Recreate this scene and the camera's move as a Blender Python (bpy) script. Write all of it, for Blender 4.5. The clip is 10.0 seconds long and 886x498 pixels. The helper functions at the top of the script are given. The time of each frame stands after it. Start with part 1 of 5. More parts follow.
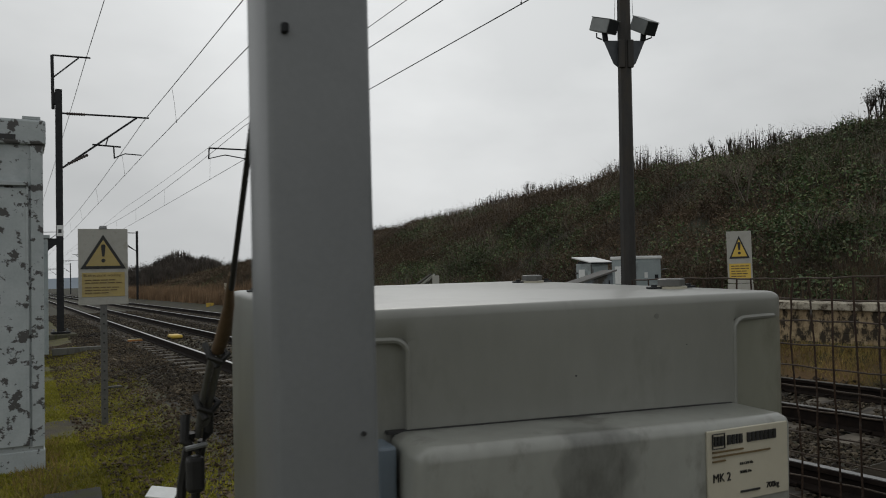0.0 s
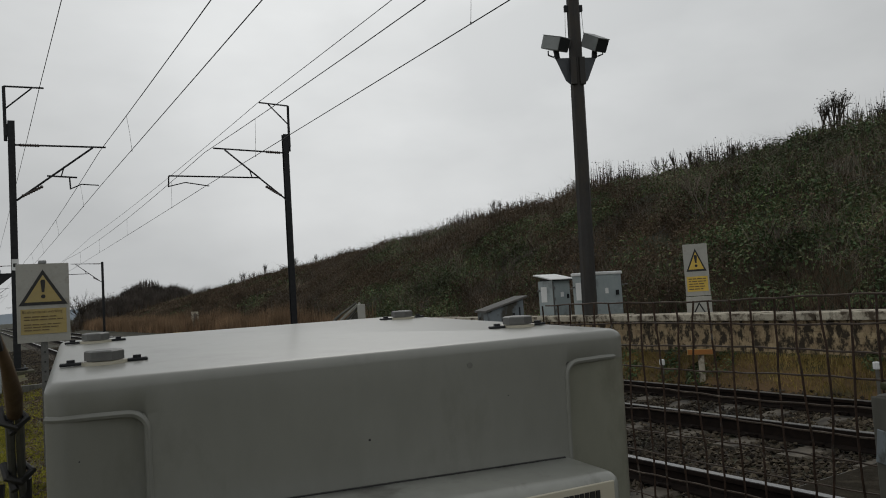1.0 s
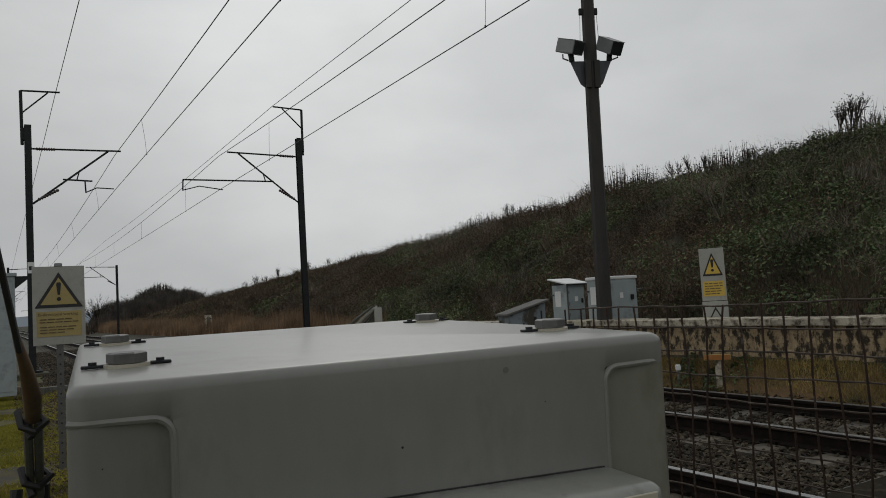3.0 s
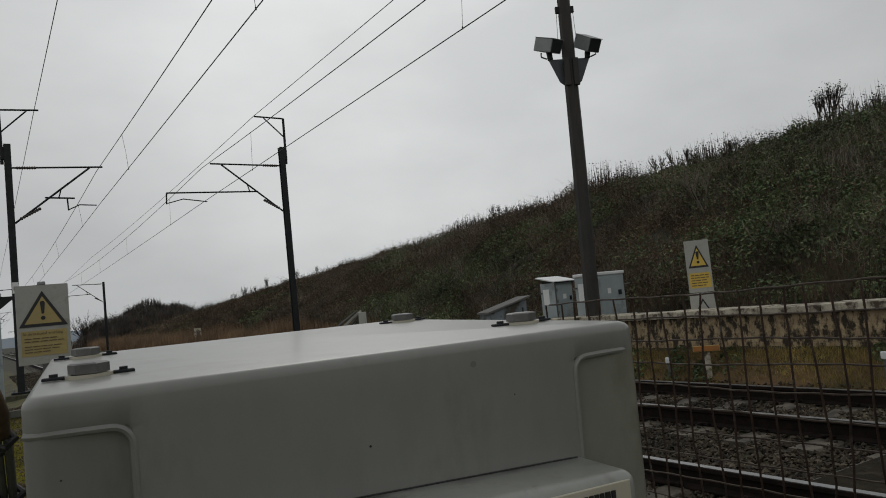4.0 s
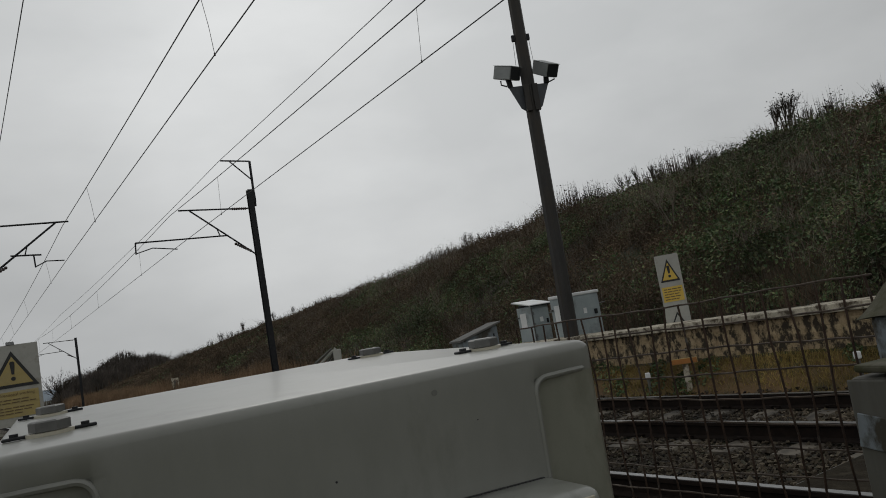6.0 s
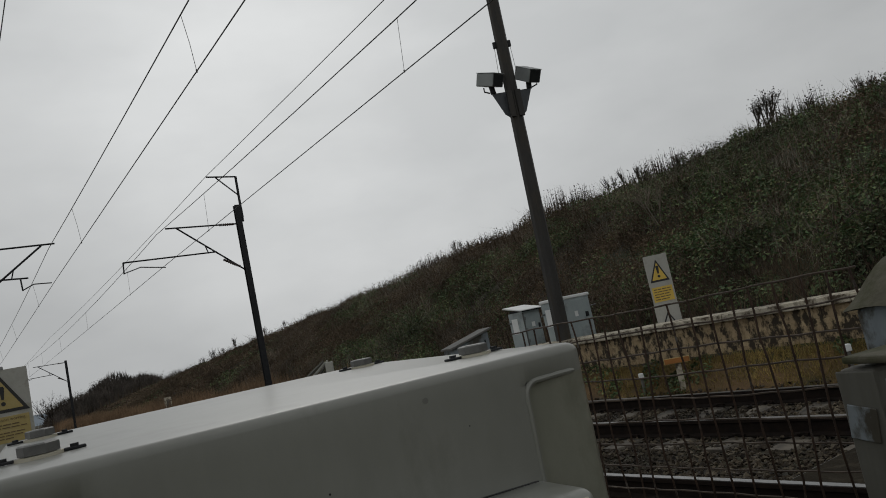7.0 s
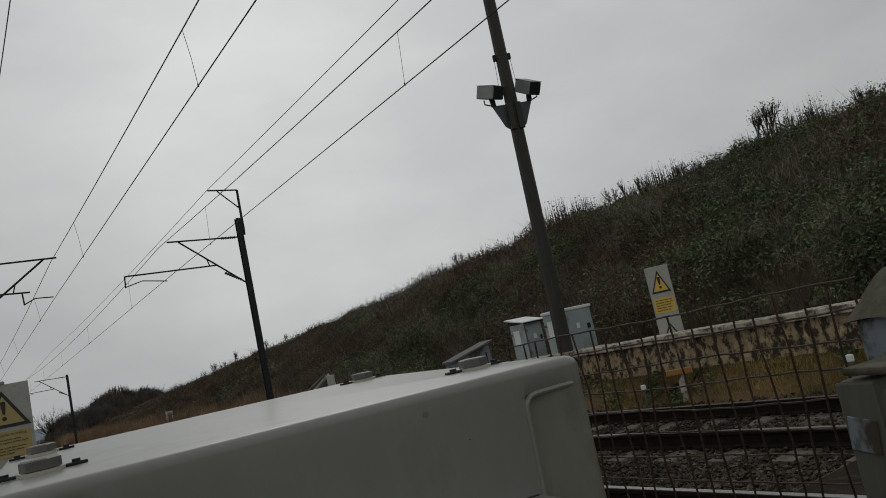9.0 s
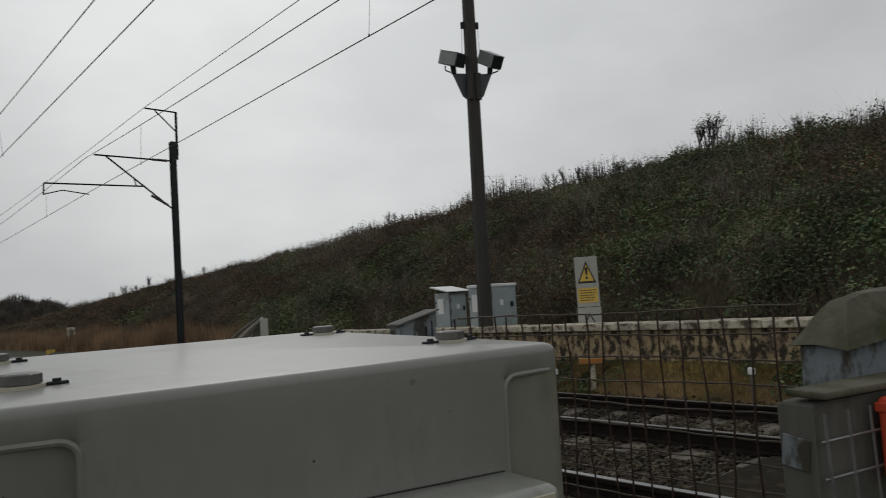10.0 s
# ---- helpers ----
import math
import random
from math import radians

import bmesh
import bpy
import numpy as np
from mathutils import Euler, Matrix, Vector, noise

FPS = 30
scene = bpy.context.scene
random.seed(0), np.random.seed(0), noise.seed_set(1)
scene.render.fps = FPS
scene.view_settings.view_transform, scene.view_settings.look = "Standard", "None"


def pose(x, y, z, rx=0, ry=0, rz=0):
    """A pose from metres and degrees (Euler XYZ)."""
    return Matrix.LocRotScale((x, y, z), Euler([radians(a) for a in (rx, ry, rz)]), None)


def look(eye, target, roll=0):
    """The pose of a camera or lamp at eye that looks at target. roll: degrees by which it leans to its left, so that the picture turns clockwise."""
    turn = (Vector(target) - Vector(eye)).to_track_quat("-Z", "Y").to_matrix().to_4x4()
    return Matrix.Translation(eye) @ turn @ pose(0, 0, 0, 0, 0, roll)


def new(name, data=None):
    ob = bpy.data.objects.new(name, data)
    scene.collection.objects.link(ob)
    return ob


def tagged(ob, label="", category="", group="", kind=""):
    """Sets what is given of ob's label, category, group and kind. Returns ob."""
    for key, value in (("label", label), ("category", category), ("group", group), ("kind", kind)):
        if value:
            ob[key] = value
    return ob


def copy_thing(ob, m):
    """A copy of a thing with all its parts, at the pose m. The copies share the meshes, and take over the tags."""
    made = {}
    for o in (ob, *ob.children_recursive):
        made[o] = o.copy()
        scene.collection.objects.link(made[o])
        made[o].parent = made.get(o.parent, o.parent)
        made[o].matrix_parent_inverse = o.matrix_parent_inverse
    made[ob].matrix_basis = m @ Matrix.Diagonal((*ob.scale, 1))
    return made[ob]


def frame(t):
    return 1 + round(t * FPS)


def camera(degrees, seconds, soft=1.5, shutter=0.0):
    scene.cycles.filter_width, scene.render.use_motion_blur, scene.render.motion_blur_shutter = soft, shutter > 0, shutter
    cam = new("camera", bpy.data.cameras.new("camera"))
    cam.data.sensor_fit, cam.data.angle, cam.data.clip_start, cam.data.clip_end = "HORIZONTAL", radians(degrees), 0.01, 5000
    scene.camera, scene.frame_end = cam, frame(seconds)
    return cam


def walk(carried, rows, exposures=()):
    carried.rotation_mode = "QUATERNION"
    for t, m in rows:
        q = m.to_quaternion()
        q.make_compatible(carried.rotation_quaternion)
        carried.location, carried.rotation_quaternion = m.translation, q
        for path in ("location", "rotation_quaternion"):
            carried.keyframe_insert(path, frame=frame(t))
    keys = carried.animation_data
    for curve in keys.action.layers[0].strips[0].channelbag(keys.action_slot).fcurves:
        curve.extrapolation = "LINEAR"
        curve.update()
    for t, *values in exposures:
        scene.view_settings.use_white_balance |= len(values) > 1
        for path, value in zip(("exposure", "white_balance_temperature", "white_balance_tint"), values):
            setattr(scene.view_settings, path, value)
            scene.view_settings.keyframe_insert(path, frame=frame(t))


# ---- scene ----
# z = 0 is the top of the rails, y runs along the line, x across it; the near rail of the near track is x = 0
cam = camera(60.9, 10.0, soft=0.95, shutter=0.2)

PATH = [
    (0, (-3.101, 1.893, 1.309), (-2.114, 3.631, 1.385), -1.6),
    (0.1, (-3.054, 1.916, 1.315), (-2.053, 3.646, 1.385), -1.2),
    (0.2, (-3.006, 1.912, 1.319), (-1.989, 3.633, 1.385), -1.0),
    (0.3, (-2.967, 1.901, 1.325), (-1.933, 3.611, 1.391), -0.7),
    (0.5, (-2.888, 1.873, 1.333), (-1.842, 3.576, 1.396), -0.5),
    (0.7, (-2.837, 1.866, 1.325), (-1.795, 3.571, 1.394), -1.4),
    (1, (-2.798, 1.876, 1.338), (-1.75, 3.575, 1.463), -3.6),
    (1.3, (-2.779, 1.893, 1.329), (-1.72, 3.583, 1.468), -3.9),
    (1.5, (-2.793, 1.895, 1.33), (-1.709, 3.57, 1.47), -3.9),
    (2, (-2.821, 1.905, 1.339), (-1.717, 3.566, 1.488), -2.4),
    (2.3, (-2.822, 1.917, 1.337), (-1.75, 3.599, 1.486), -2.0),
    (2.5, (-2.817, 1.93, 1.338), (-1.77, 3.628, 1.482), -2.2),
    (4, (-2.769, 1.918, 1.323), (-1.722, 3.615, 1.467), -5.8),
    (4.5, (-2.751, 1.897, 1.317), (-1.663, 3.567, 1.486), -7.3),
    (5, (-2.756, 1.902, 1.317), (-1.657, 3.562, 1.502), -8.2),
    (5.5, (-2.754, 1.899, 1.319), (-1.657, 3.561, 1.507), -8.9),
    (6, (-2.755, 1.884, 1.318), (-1.646, 3.535, 1.533), -9.9),
    (7.5, (-2.75, 1.88, 1.315), (-1.612, 3.507, 1.552), -12.6),
    (8, (-2.753, 1.882, 1.315), (-1.612, 3.506, 1.567), -12.5),
    (8.5, (-2.753, 1.873, 1.315), (-1.609, 3.494, 1.569), -12.6),
    (9, (-2.753, 1.872, 1.317), (-1.619, 3.498, 1.58), -12.4),
    (9.3, (-2.776, 1.875, 1.325), (-1.643, 3.508, 1.554), -10.2),
    (9.5, (-2.781, 1.894, 1.332), (-1.652, 3.535, 1.518), -7.7),
    (9.7, (-2.815, 1.906, 1.341), (-1.672, 3.54, 1.487), -5.1),
    (9.9, (-2.847, 1.911, 1.347), (-1.615, 3.481, 1.485), -4.1),
    (10, (-2.852, 1.92, 1.348), (-1.575, 3.452, 1.486), -4.0),
]

walk(cam, [(t, look(e, g, r)) for t, e, g, r in PATH],
     exposures=[(0.0, 0.11), (0.5, 0.03), (1.0, 0.01), (1.5, -0.06), (2.5, -0.12), (4.0, -0.08), (4.5, -0.08), (6.0, -0.16), (7.5, -0.18), (8.5, -0.24), (9.5, -0.24), (10.0, 0.0)])

# ------------------------------------------------------------------ light
world = bpy.data.worlds.new("overcast_sky")
scene.world = world
world.use_nodes = True
wn, wl = world.node_tree.nodes, world.node_tree.links
wn.clear()
w_out = wn.new("ShaderNodeOutputWorld")
w_bg = wn.new("ShaderNodeBackground")
w_sky = wn.new("ShaderNodeTexSky")
w_sky.sky_type, w_sky.sun_disc = "NISHITA", False
w_sky.sun_elevation, w_sky.sun_rotation = radians(28), radians(28)
w_sky.air_density, w_sky.dust_density = 1.5, 4.0
w_hsv = wn.new("ShaderNodeHueSaturation")
w_hsv.inputs["Saturation"].default_value = 0.12
w_hsv.inputs["Value"].default_value = 0.10
w_tc = wn.new("ShaderNodeTexCoord")
w_map = wn.new("ShaderNodeMapping")
w_map.inputs["Scale"].default_value = (1.0, 1.0, 2.2)
w_noise = wn.new("ShaderNodeTexNoise")
w_noise.inputs["Scale"].default_value = 2.3
w_noise.inputs["Detail"].default_value = 5.0
w_noise.inputs["Roughness"].default_value = 0.5
w_ramp = wn.new("ShaderNodeValToRGB")
w_ramp.color_ramp.elements[0].position, w_ramp.color_ramp.elements[0].color = 0.32, (0.529, 0.545, 0.552, 1)
w_ramp.color_ramp.elements[1].position, w_ramp.color_ramp.elements[1].color = 0.72, (0.727, 0.742, 0.746, 1)
w_mix = wn.new("ShaderNodeMix")
w_mix.data_type = "RGBA"
w_mix.inputs[0].default_value = 0.985
wl.new(w_tc.outputs["Generated"], w_map.inputs["Vector"])
wl.new(w_map.outputs["Vector"], w_noise.inputs["Vector"])
wl.new(w_noise.outputs["Fac"], w_ramp.inputs["Fac"])
wl.new(w_sky.outputs["Color"], w_hsv.inputs["Color"])
wl.new(w_hsv.outputs["Color"], w_mix.inputs[6])
wl.new(w_ramp.outputs["Color"], w_mix.inputs[7])
wl.new(w_mix.outputs[2], w_bg.inputs["Color"])
w_dot = wn.new("ShaderNodeVectorMath")
w_dot.operation = "DOT_PRODUCT"
w_dot.inputs[1].default_value = (0.438, 0.726, 0.530)
w_glow = wn.new("ShaderNodeMapRange")
w_glow.interpolation_type = "SMOOTHSTEP"
for socket, value in (("From Min", 0.79), ("From Max", 1.0), ("To Min", 0.81), ("To Max", 1.11)):
    w_glow.inputs[socket].default_value = value
wl.new(w_tc.outputs["Generated"], w_dot.inputs[0])
wl.new(w_dot.outputs["Value"], w_glow.inputs["Value"])
wl.new(w_glow.outputs["Result"], w_bg.inputs["Strength"])
wl.new(w_bg.outputs["Background"], w_out.inputs["Surface"])

sun_data = bpy.data.lights.new("sun", "SUN")
sun_data.energy, sun_data.angle, sun_data.color = 0.5 * 0.5, radians(25), (1.0, 0.97, 0.92)
sun = new("sun", sun_data)
sun.matrix_basis = look((19, 36, 26), (0, 0, 0))

# ------------------------------------------------------------------ materials
MATS = {}


def mat(name, a, b, scale=6.0, rough=0.7, metal=0.0, bump=0.15, fine=60.0, stain=None, stain_at=(0.55, 0.7), stain_scale=3.0,
        streak=1.0, spec=0.5, by_piece=0.0, by_island=0.0, coords="Object", bump_dist=0.01, coat=0.0):
    """A surface of two colours mixed by noise at two scales, with optional stains, grain relief and a change from piece to piece."""
    m = bpy.data.materials.new(name)
    m.use_nodes = True
    n, l = m.node_tree.nodes, m.node_tree.links
    p = n["Principled BSDF"]
    tc = n.new("ShaderNodeTexCoord")
    mp = n.new("ShaderNodeMapping")
    mp.inputs["Scale"].default_value = (1, 1, streak)
    if coords == "World":
        l.new(n.new("ShaderNodeNewGeometry").outputs["Position"], mp.inputs["Vector"])
    else:
        l.new(tc.outputs[coords], mp.inputs["Vector"])
    n1 = n.new("ShaderNodeTexNoise")
    n1.inputs["Scale"].default_value, n1.inputs["Detail"].default_value, n1.inputs["Roughness"].default_value = scale, 6, 0.62
    n2 = n.new("ShaderNodeTexNoise")
    n2.inputs["Scale"].default_value, n2.inputs["Detail"].default_value = fine, 4
    for q in (n1, n2):
        l.new(mp.outputs["Vector"], q.inputs["Vector"])
    add = n.new("ShaderNodeMath")
    add.operation = "MULTIPLY_ADD"
    add.inputs[1].default_value = 0.35
    l.new(n2.outputs["Fac"], add.inputs[0])
    l.new(n1.outputs["Fac"], add.inputs[2])
    rp = n.new("ShaderNodeValToRGB")
    rp.color_ramp.elements[0].position, rp.color_ramp.elements[0].color = 0.45, (*a, 1)
    rp.color_ramp.elements[1].position, rp.color_ramp.elements[1].color = 0.88, (*b, 1)
    l.new(add.outputs[0], rp.inputs["Fac"])
    col = rp.outputs["Color"]
    if stain:
        n3 = n.new("ShaderNodeTexNoise")
        n3.inputs["Scale"].default_value, n3.inputs["Detail"].default_value, n3.inputs["Roughness"].default_value = stain_scale, 8, 0.65
        l.new(mp.outputs["Vector"], n3.inputs["Vector"])
        r3 = n.new("ShaderNodeValToRGB")
        r3.color_ramp.elements[0].position, r3.color_ramp.elements[1].position = stain_at
        l.new(n3.outputs["Fac"], r3.inputs["Fac"])
        mx = n.new("ShaderNodeMix")
        mx.data_type = "RGBA"
        l.new(r3.outputs["Color"], mx.inputs[0])
        l.new(col, mx.inputs[6])
        mx.inputs[7].default_value = (*stain, 1)
        col = mx.outputs[2]
    for amount, node, sock in ((by_piece, "ShaderNodeObjectInfo", "Random"), (by_island, "ShaderNodeNewGeometry", "Random Per Island")):
        if amount:
            info = n.new(node)
            mr = n.new("ShaderNodeMapRange")
            mr.inputs[3].default_value, mr.inputs[4].default_value = 1 - amount, 1 + amount
            l.new(info.outputs[sock], mr.inputs[0])
            hs = n.new("ShaderNodeHueSaturation")
            l.new(mr.outputs[0], hs.inputs["Value"])
            l.new(col, hs.inputs["Color"])
            col = hs.outputs["Color"]
    l.new(col, p.inputs["Base Color"])
    p.inputs["Roughness"].default_value, p.inputs["Metallic"].default_value = rough, metal
    p.inputs["Specular IOR Level"].default_value = spec
    if bump:
        bp = n.new("ShaderNodeBump")
        bp.inputs["Strength"].default_value, bp.inputs["Distance"].default_value = bump, bump_dist
        l.new(add.outputs[0], bp.inputs["Height"])
        l.new(bp.outputs["Normal"], p.inputs["Normal"])
    if coat:
        p.inputs["Coat Weight"].default_value, p.inputs["Coat Roughness"].default_value = coat, 0.17
    MATS[name] = m
    return m


def island_mat(name, colours, rough=0.8, translucent=0.0, spec=0.3):
    """Leaves, stems and stones: each loose piece takes one of several colours."""
    m = bpy.data.materials.new(name)
    m.use_nodes = True
    n, l = m.node_tree.nodes, m.node_tree.links
    p = n["Principled BSDF"]
    g = n.new("ShaderNodeNewGeometry")
    rp = n.new("ShaderNodeValToRGB")
    rp.color_ramp.elements[0].color = (*colours[0], 1)
    rp.color_ramp.elements[1].color = (*colours[-1], 1)
    for i, c in enumerate(colours[1:-1]):
        e = rp.color_ramp.elements.new((i + 1) / (len(colours) - 1))
        e.color = (*c, 1)
    l.new(g.outputs["Random Per Island"], rp.inputs["Fac"])
    tc = n.new("ShaderNodeTexCoord")
    nz = n.new("ShaderNodeTexNoise")
    nz.inputs["Scale"].default_value, nz.inputs["Detail"].default_value = 0.7, 4
    l.new(tc.outputs["Object"], nz.inputs["Vector"])
    mr = n.new("ShaderNodeMapRange")
    mr.inputs[1].default_value, mr.inputs[2].default_value = 0.3, 0.7
    mr.inputs[3].default_value, mr.inputs[4].default_value = 0.45, 1.65
    l.new(nz.outputs["Fac"], mr.inputs[0])
    hs = n.new("ShaderNodeHueSaturation")
    l.new(mr.outputs[0], hs.inputs["Value"])
    l.new(rp.outputs["Color"], hs.inputs["Color"])
    l.new(hs.outputs["Color"], p.inputs["Base Color"])
    p.inputs["Roughness"].default_value, p.inputs["Specular IOR Level"].default_value = rough, spec
    MATS[name] = m
    return m


M_GRP = mat("grey_gel_coat", (0.194, 0.196, 0.174), (0.235, 0.238, 0.213), 3, 0.36, bump=0.03, fine=40, stain=(0.137, 0.135, 0.115), stain_at=(0.54, 0.76), stain_scale=6, streak=0.4, coat=0.22)
M_GRPS = mat("grey_gel_coat_smudged", (0.235, 0.240, 0.215), (0.30, 0.305, 0.275), 5, 0.34, bump=0.03, fine=40, stain=(0.125, 0.122, 0.105), stain_at=(0.50, 0.68), stain_scale=11, streak=0.5, coat=0.4)
# warmer, lighter copy of M_GRP: light reflected from the right put in its colour
M_GRPLIT = mat("side_lit_gel_coat", (0.205, 0.208, 0.168), (0.255, 0.257, 0.210), 3, 0.30, bump=0.03, fine=40, stain=(0.130, 0.126, 0.094), stain_at=(0.54, 0.74), stain_scale=6, streak=0.5, coat=0.3)
_n, _l = M_GRPS.node_tree.nodes, M_GRPS.node_tree.links
_tc = _n.new("ShaderNodeTexCoord")
_mp = _n.new("ShaderNodeMapping")
_mp.inputs["Location"].default_value = (0.5, 0, -10.4)
_mp.inputs["Scale"].default_value = (8.5, 0, 8.0)
_nz = _n.new("ShaderNodeTexNoise")
_nz.inputs["Scale"].default_value = 14
_gr = _n.new("ShaderNodeVectorMath")
_gr.operation = "LENGTH"
_ad = _n.new("ShaderNodeMath")
_ad.operation = "MULTIPLY_ADD"
_ad.inputs[1].default_value = 0.8
_rp = _n.new("ShaderNodeValToRGB")
_rp.color_ramp.elements[0].position, _rp.color_ramp.elements[0].color = 0.80, (0.62, 0.62, 0.62, 1)
_rp.color_ramp.elements[1].position, _rp.color_ramp.elements[1].color = 1.15 - 0.18, (1, 1, 1, 1)
_mu = _n.new("ShaderNodeMix")
_mu.data_type, _mu.blend_type = "RGBA", "MULTIPLY"
_mu.inputs[0].default_value = 1.0
_p = _n["Principled BSDF"]
_src = _p.inputs["Base Color"].links[0].from_socket
_l.new(_tc.outputs["Object"], _mp.inputs["Vector"])
_l.new(_tc.outputs["Object"], _nz.inputs["Vector"])
_l.new(_mp.outputs["Vector"], _gr.inputs[0])
_l.new(_nz.outputs["Fac"], _ad.inputs[0])
_l.new(_gr.outputs["Value"], _ad.inputs[2])
_l.new(_ad.outputs[0], _rp.inputs["Fac"])
_l.new(_src, _mu.inputs[6])
_l.new(_rp.outputs["Color"], _mu.inputs[7])
_l.new(_mu.outputs[2], _p.inputs["Base Color"])
M_GRPD = mat("soot_smudge", (0.12, 0.12, 0.108), (0.17, 0.17, 0.155), 9, 0.45, bump=0.03)
M_POST = mat("grey_painted_steel", (0.161, 0.169, 0.174), (0.195, 0.203, 0.207), 4, 0.35, bump=0.03, fine=150, stain=(0.135, 0.140, 0.140), stain_at=(0.6, 0.75))
M_GALV = mat("galvanised_steel", (0.198, 0.204, 0.204), (0.288, 0.294, 0.294), 14, 0.45, 0.7, bump=0.05)
M_HEX = mat("dull_zinc", (0.1110, 0.1110, 0.1058), (0.1554, 0.1554, 0.1480), 30, 0.5, 0.4, bump=0.1)
M_DARK = mat("dark_painted_steel", (0.014, 0.015, 0.017), (0.030, 0.031, 0.033), 8, 0.6, 0.0, bump=0.05, stain=(0.045, 0.036, 0.028), stain_at=(0.62, 0.8), spec=0.2)
M_POLE = mat("weathered_grey_pole", (0.0312, 0.0297, 0.0280), (0.0504, 0.0473, 0.0440), 6, 0.6, bump=0.05, streak=0.3, stain=(0.0504, 0.0396, 0.0270), stain_at=(0.50, 0.72), spec=0.25)
M_BRACKET = mat("blue_grey_steel", (0.040, 0.046, 0.054), (0.065, 0.073, 0.082), 9, 0.5, 0.0, bump=0.04)
M_WIRE = mat("oxidised_copper_wire", (0.03, 0.03, 0.03), (0.05, 0.05, 0.05), 5, 0.5, 0.5, bump=0)
M_INS = mat("brown_insulator", (0.03, 0.02, 0.018), (0.06, 0.04, 0.035), 10, 0.25, bump=0)
M_RUSTWIRE = mat("rusty_wire", (0.026, 0.015, 0.010), (0.068, 0.039, 0.024), 40, 0.75, 0.3, bump=0.2, stain=(0.131, 0.126, 0.115), stain_at=(0.58, 0.7), stain_scale=18)
# the pale flecks put highlights along the wires into the colour
M_CROSSWIRE = mat("highlit_worn_cross_wire", (0.030, 0.020, 0.013), (0.075, 0.052, 0.036), 30, 0.75, 0.0, bump=0.1, coords="World", stain=(0.15, 0.125, 0.10), stain_at=(0.57, 0.70), stain_scale=14)
M_RAILSIDE = mat("rail_rust", (0.006, 0.0045, 0.004), (0.018, 0.012, 0.009), 12, 0.9, 0.0, bump=0.2, spec=0.15)
M_RAILTOP = mat("polished_rail_head", (0.340, 0.340, 0.347), (0.422, 0.422, 0.422), 6, 0.28, 0.9, bump=0.02)
M_SLEEPER = mat("weathered_concrete_sleeper", (0.0627, 0.0529, 0.0400), (0.1133, 0.0961, 0.0720), 7, 0.85, bump=0.25, by_piece=0.3, stain=(0.014, 0.011, 0.008), stain_at=(0.46, 0.66), coords="World")
M_BALLAST = island_mat("ballast_stone", [(0.0076, 0.0054, 0.0034), (0.0285, 0.0207, 0.0122), (0.0570, 0.0450, 0.0289), (0.0171, 0.0108, 0.0061), (0.1045, 0.0855, 0.0578), (0.0323, 0.0225, 0.0129)], 0.8)
M_GRIT = island_mat("brown_grit", [(0.046, 0.032, 0.018), (0.092, 0.066, 0.040), (0.030, 0.021, 0.012), (0.135, 0.105, 0.070), (0.062, 0.047, 0.024)], 0.9)
M_WALL = mat("lichened_brick_face", (0.1995, 0.1402, 0.0736), (0.4589, 0.3599, 0.2166), 11, 0.9, bump=0.6, by_piece=0.10, stain=(0.0344, 0.0262, 0.0160), stain_at=(0.46, 0.56), stain_scale=10, coords="World", streak=0.6)
M_MORTAR = mat("old_render", (0.1995, 0.1402, 0.0780), (0.4389, 0.3365, 0.2036), 9, 0.92, bump=0.6, stain=(0.0361, 0.0271, 0.0167), stain_at=(0.46, 0.56), stain_scale=10, coords="World", streak=0.6)
M_COPING = mat("whitewashed_coping", (0.3271, 0.2878, 0.2198), (0.5551, 0.5085, 0.4036), 9, 0.9, bump=0.6, by_piece=0.15, stain=(0.0714, 0.0541, 0.0351), stain_at=(0.46, 0.60), stain_scale=6.5, coords="World")
M_CONC = mat("grey_concrete", (0.100, 0.098, 0.091), (0.155, 0.150, 0.141), 5, 0.9, bump=0.3, stain=(0.055, 0.055, 0.036), stain_at=(0.52, 0.7))
M_MOSSY = mat("moss_grown_concrete", (0.058, 0.055, 0.038), (0.106, 0.099, 0.070), 9, 0.95, bump=0.5, stain=(0.044, 0.046, 0.018), stain_at=(0.48, 0.62), stain_scale=8)
M_BLUEP = mat("peeling_blue_grey_paint", (0.150, 0.176, 0.192), (0.215, 0.244, 0.265), 5, 0.7, bump=0.3, stain=(0.050, 0.044, 0.032), stain_at=(0.47, 0.55), stain_scale=9, streak=0.6)
M_TIMBER = mat("wet_grey_timber", (0.0810, 0.0765, 0.0645), (0.1440, 0.1440, 0.1260), 5, 0.8, bump=0.3, streak=0.2, stain=(0.017, 0.016, 0.013), stain_at=(0.5, 0.68))
M_PEEL = mat("peeling_white_paint", (0.33, 0.365, 0.37), (0.44, 0.475, 0.48), 5, 0.6, bump=0.15, stain=(0.07, 0.068, 0.065), stain_at=(0.555, 0.57), stain_scale=6.5)
M_TROUGH = mat("dark_mossy_lid", (0.022, 0.022, 0.018), (0.041, 0.039, 0.032), 6, 0.95, bump=0.4, stain=(0.032, 0.034, 0.009), stain_at=(0.5, 0.62), stain_scale=5, coords="World")
M_MUD = mat("muddy_wet_concrete", (0.016, 0.013, 0.009), (0.034, 0.028, 0.019), 5, 0.95, bump=0.8, stain=(0.050, 0.042, 0.030), stain_at=(0.52, 0.66), stain_scale=9, bump_dist=0.03, spec=0.08)
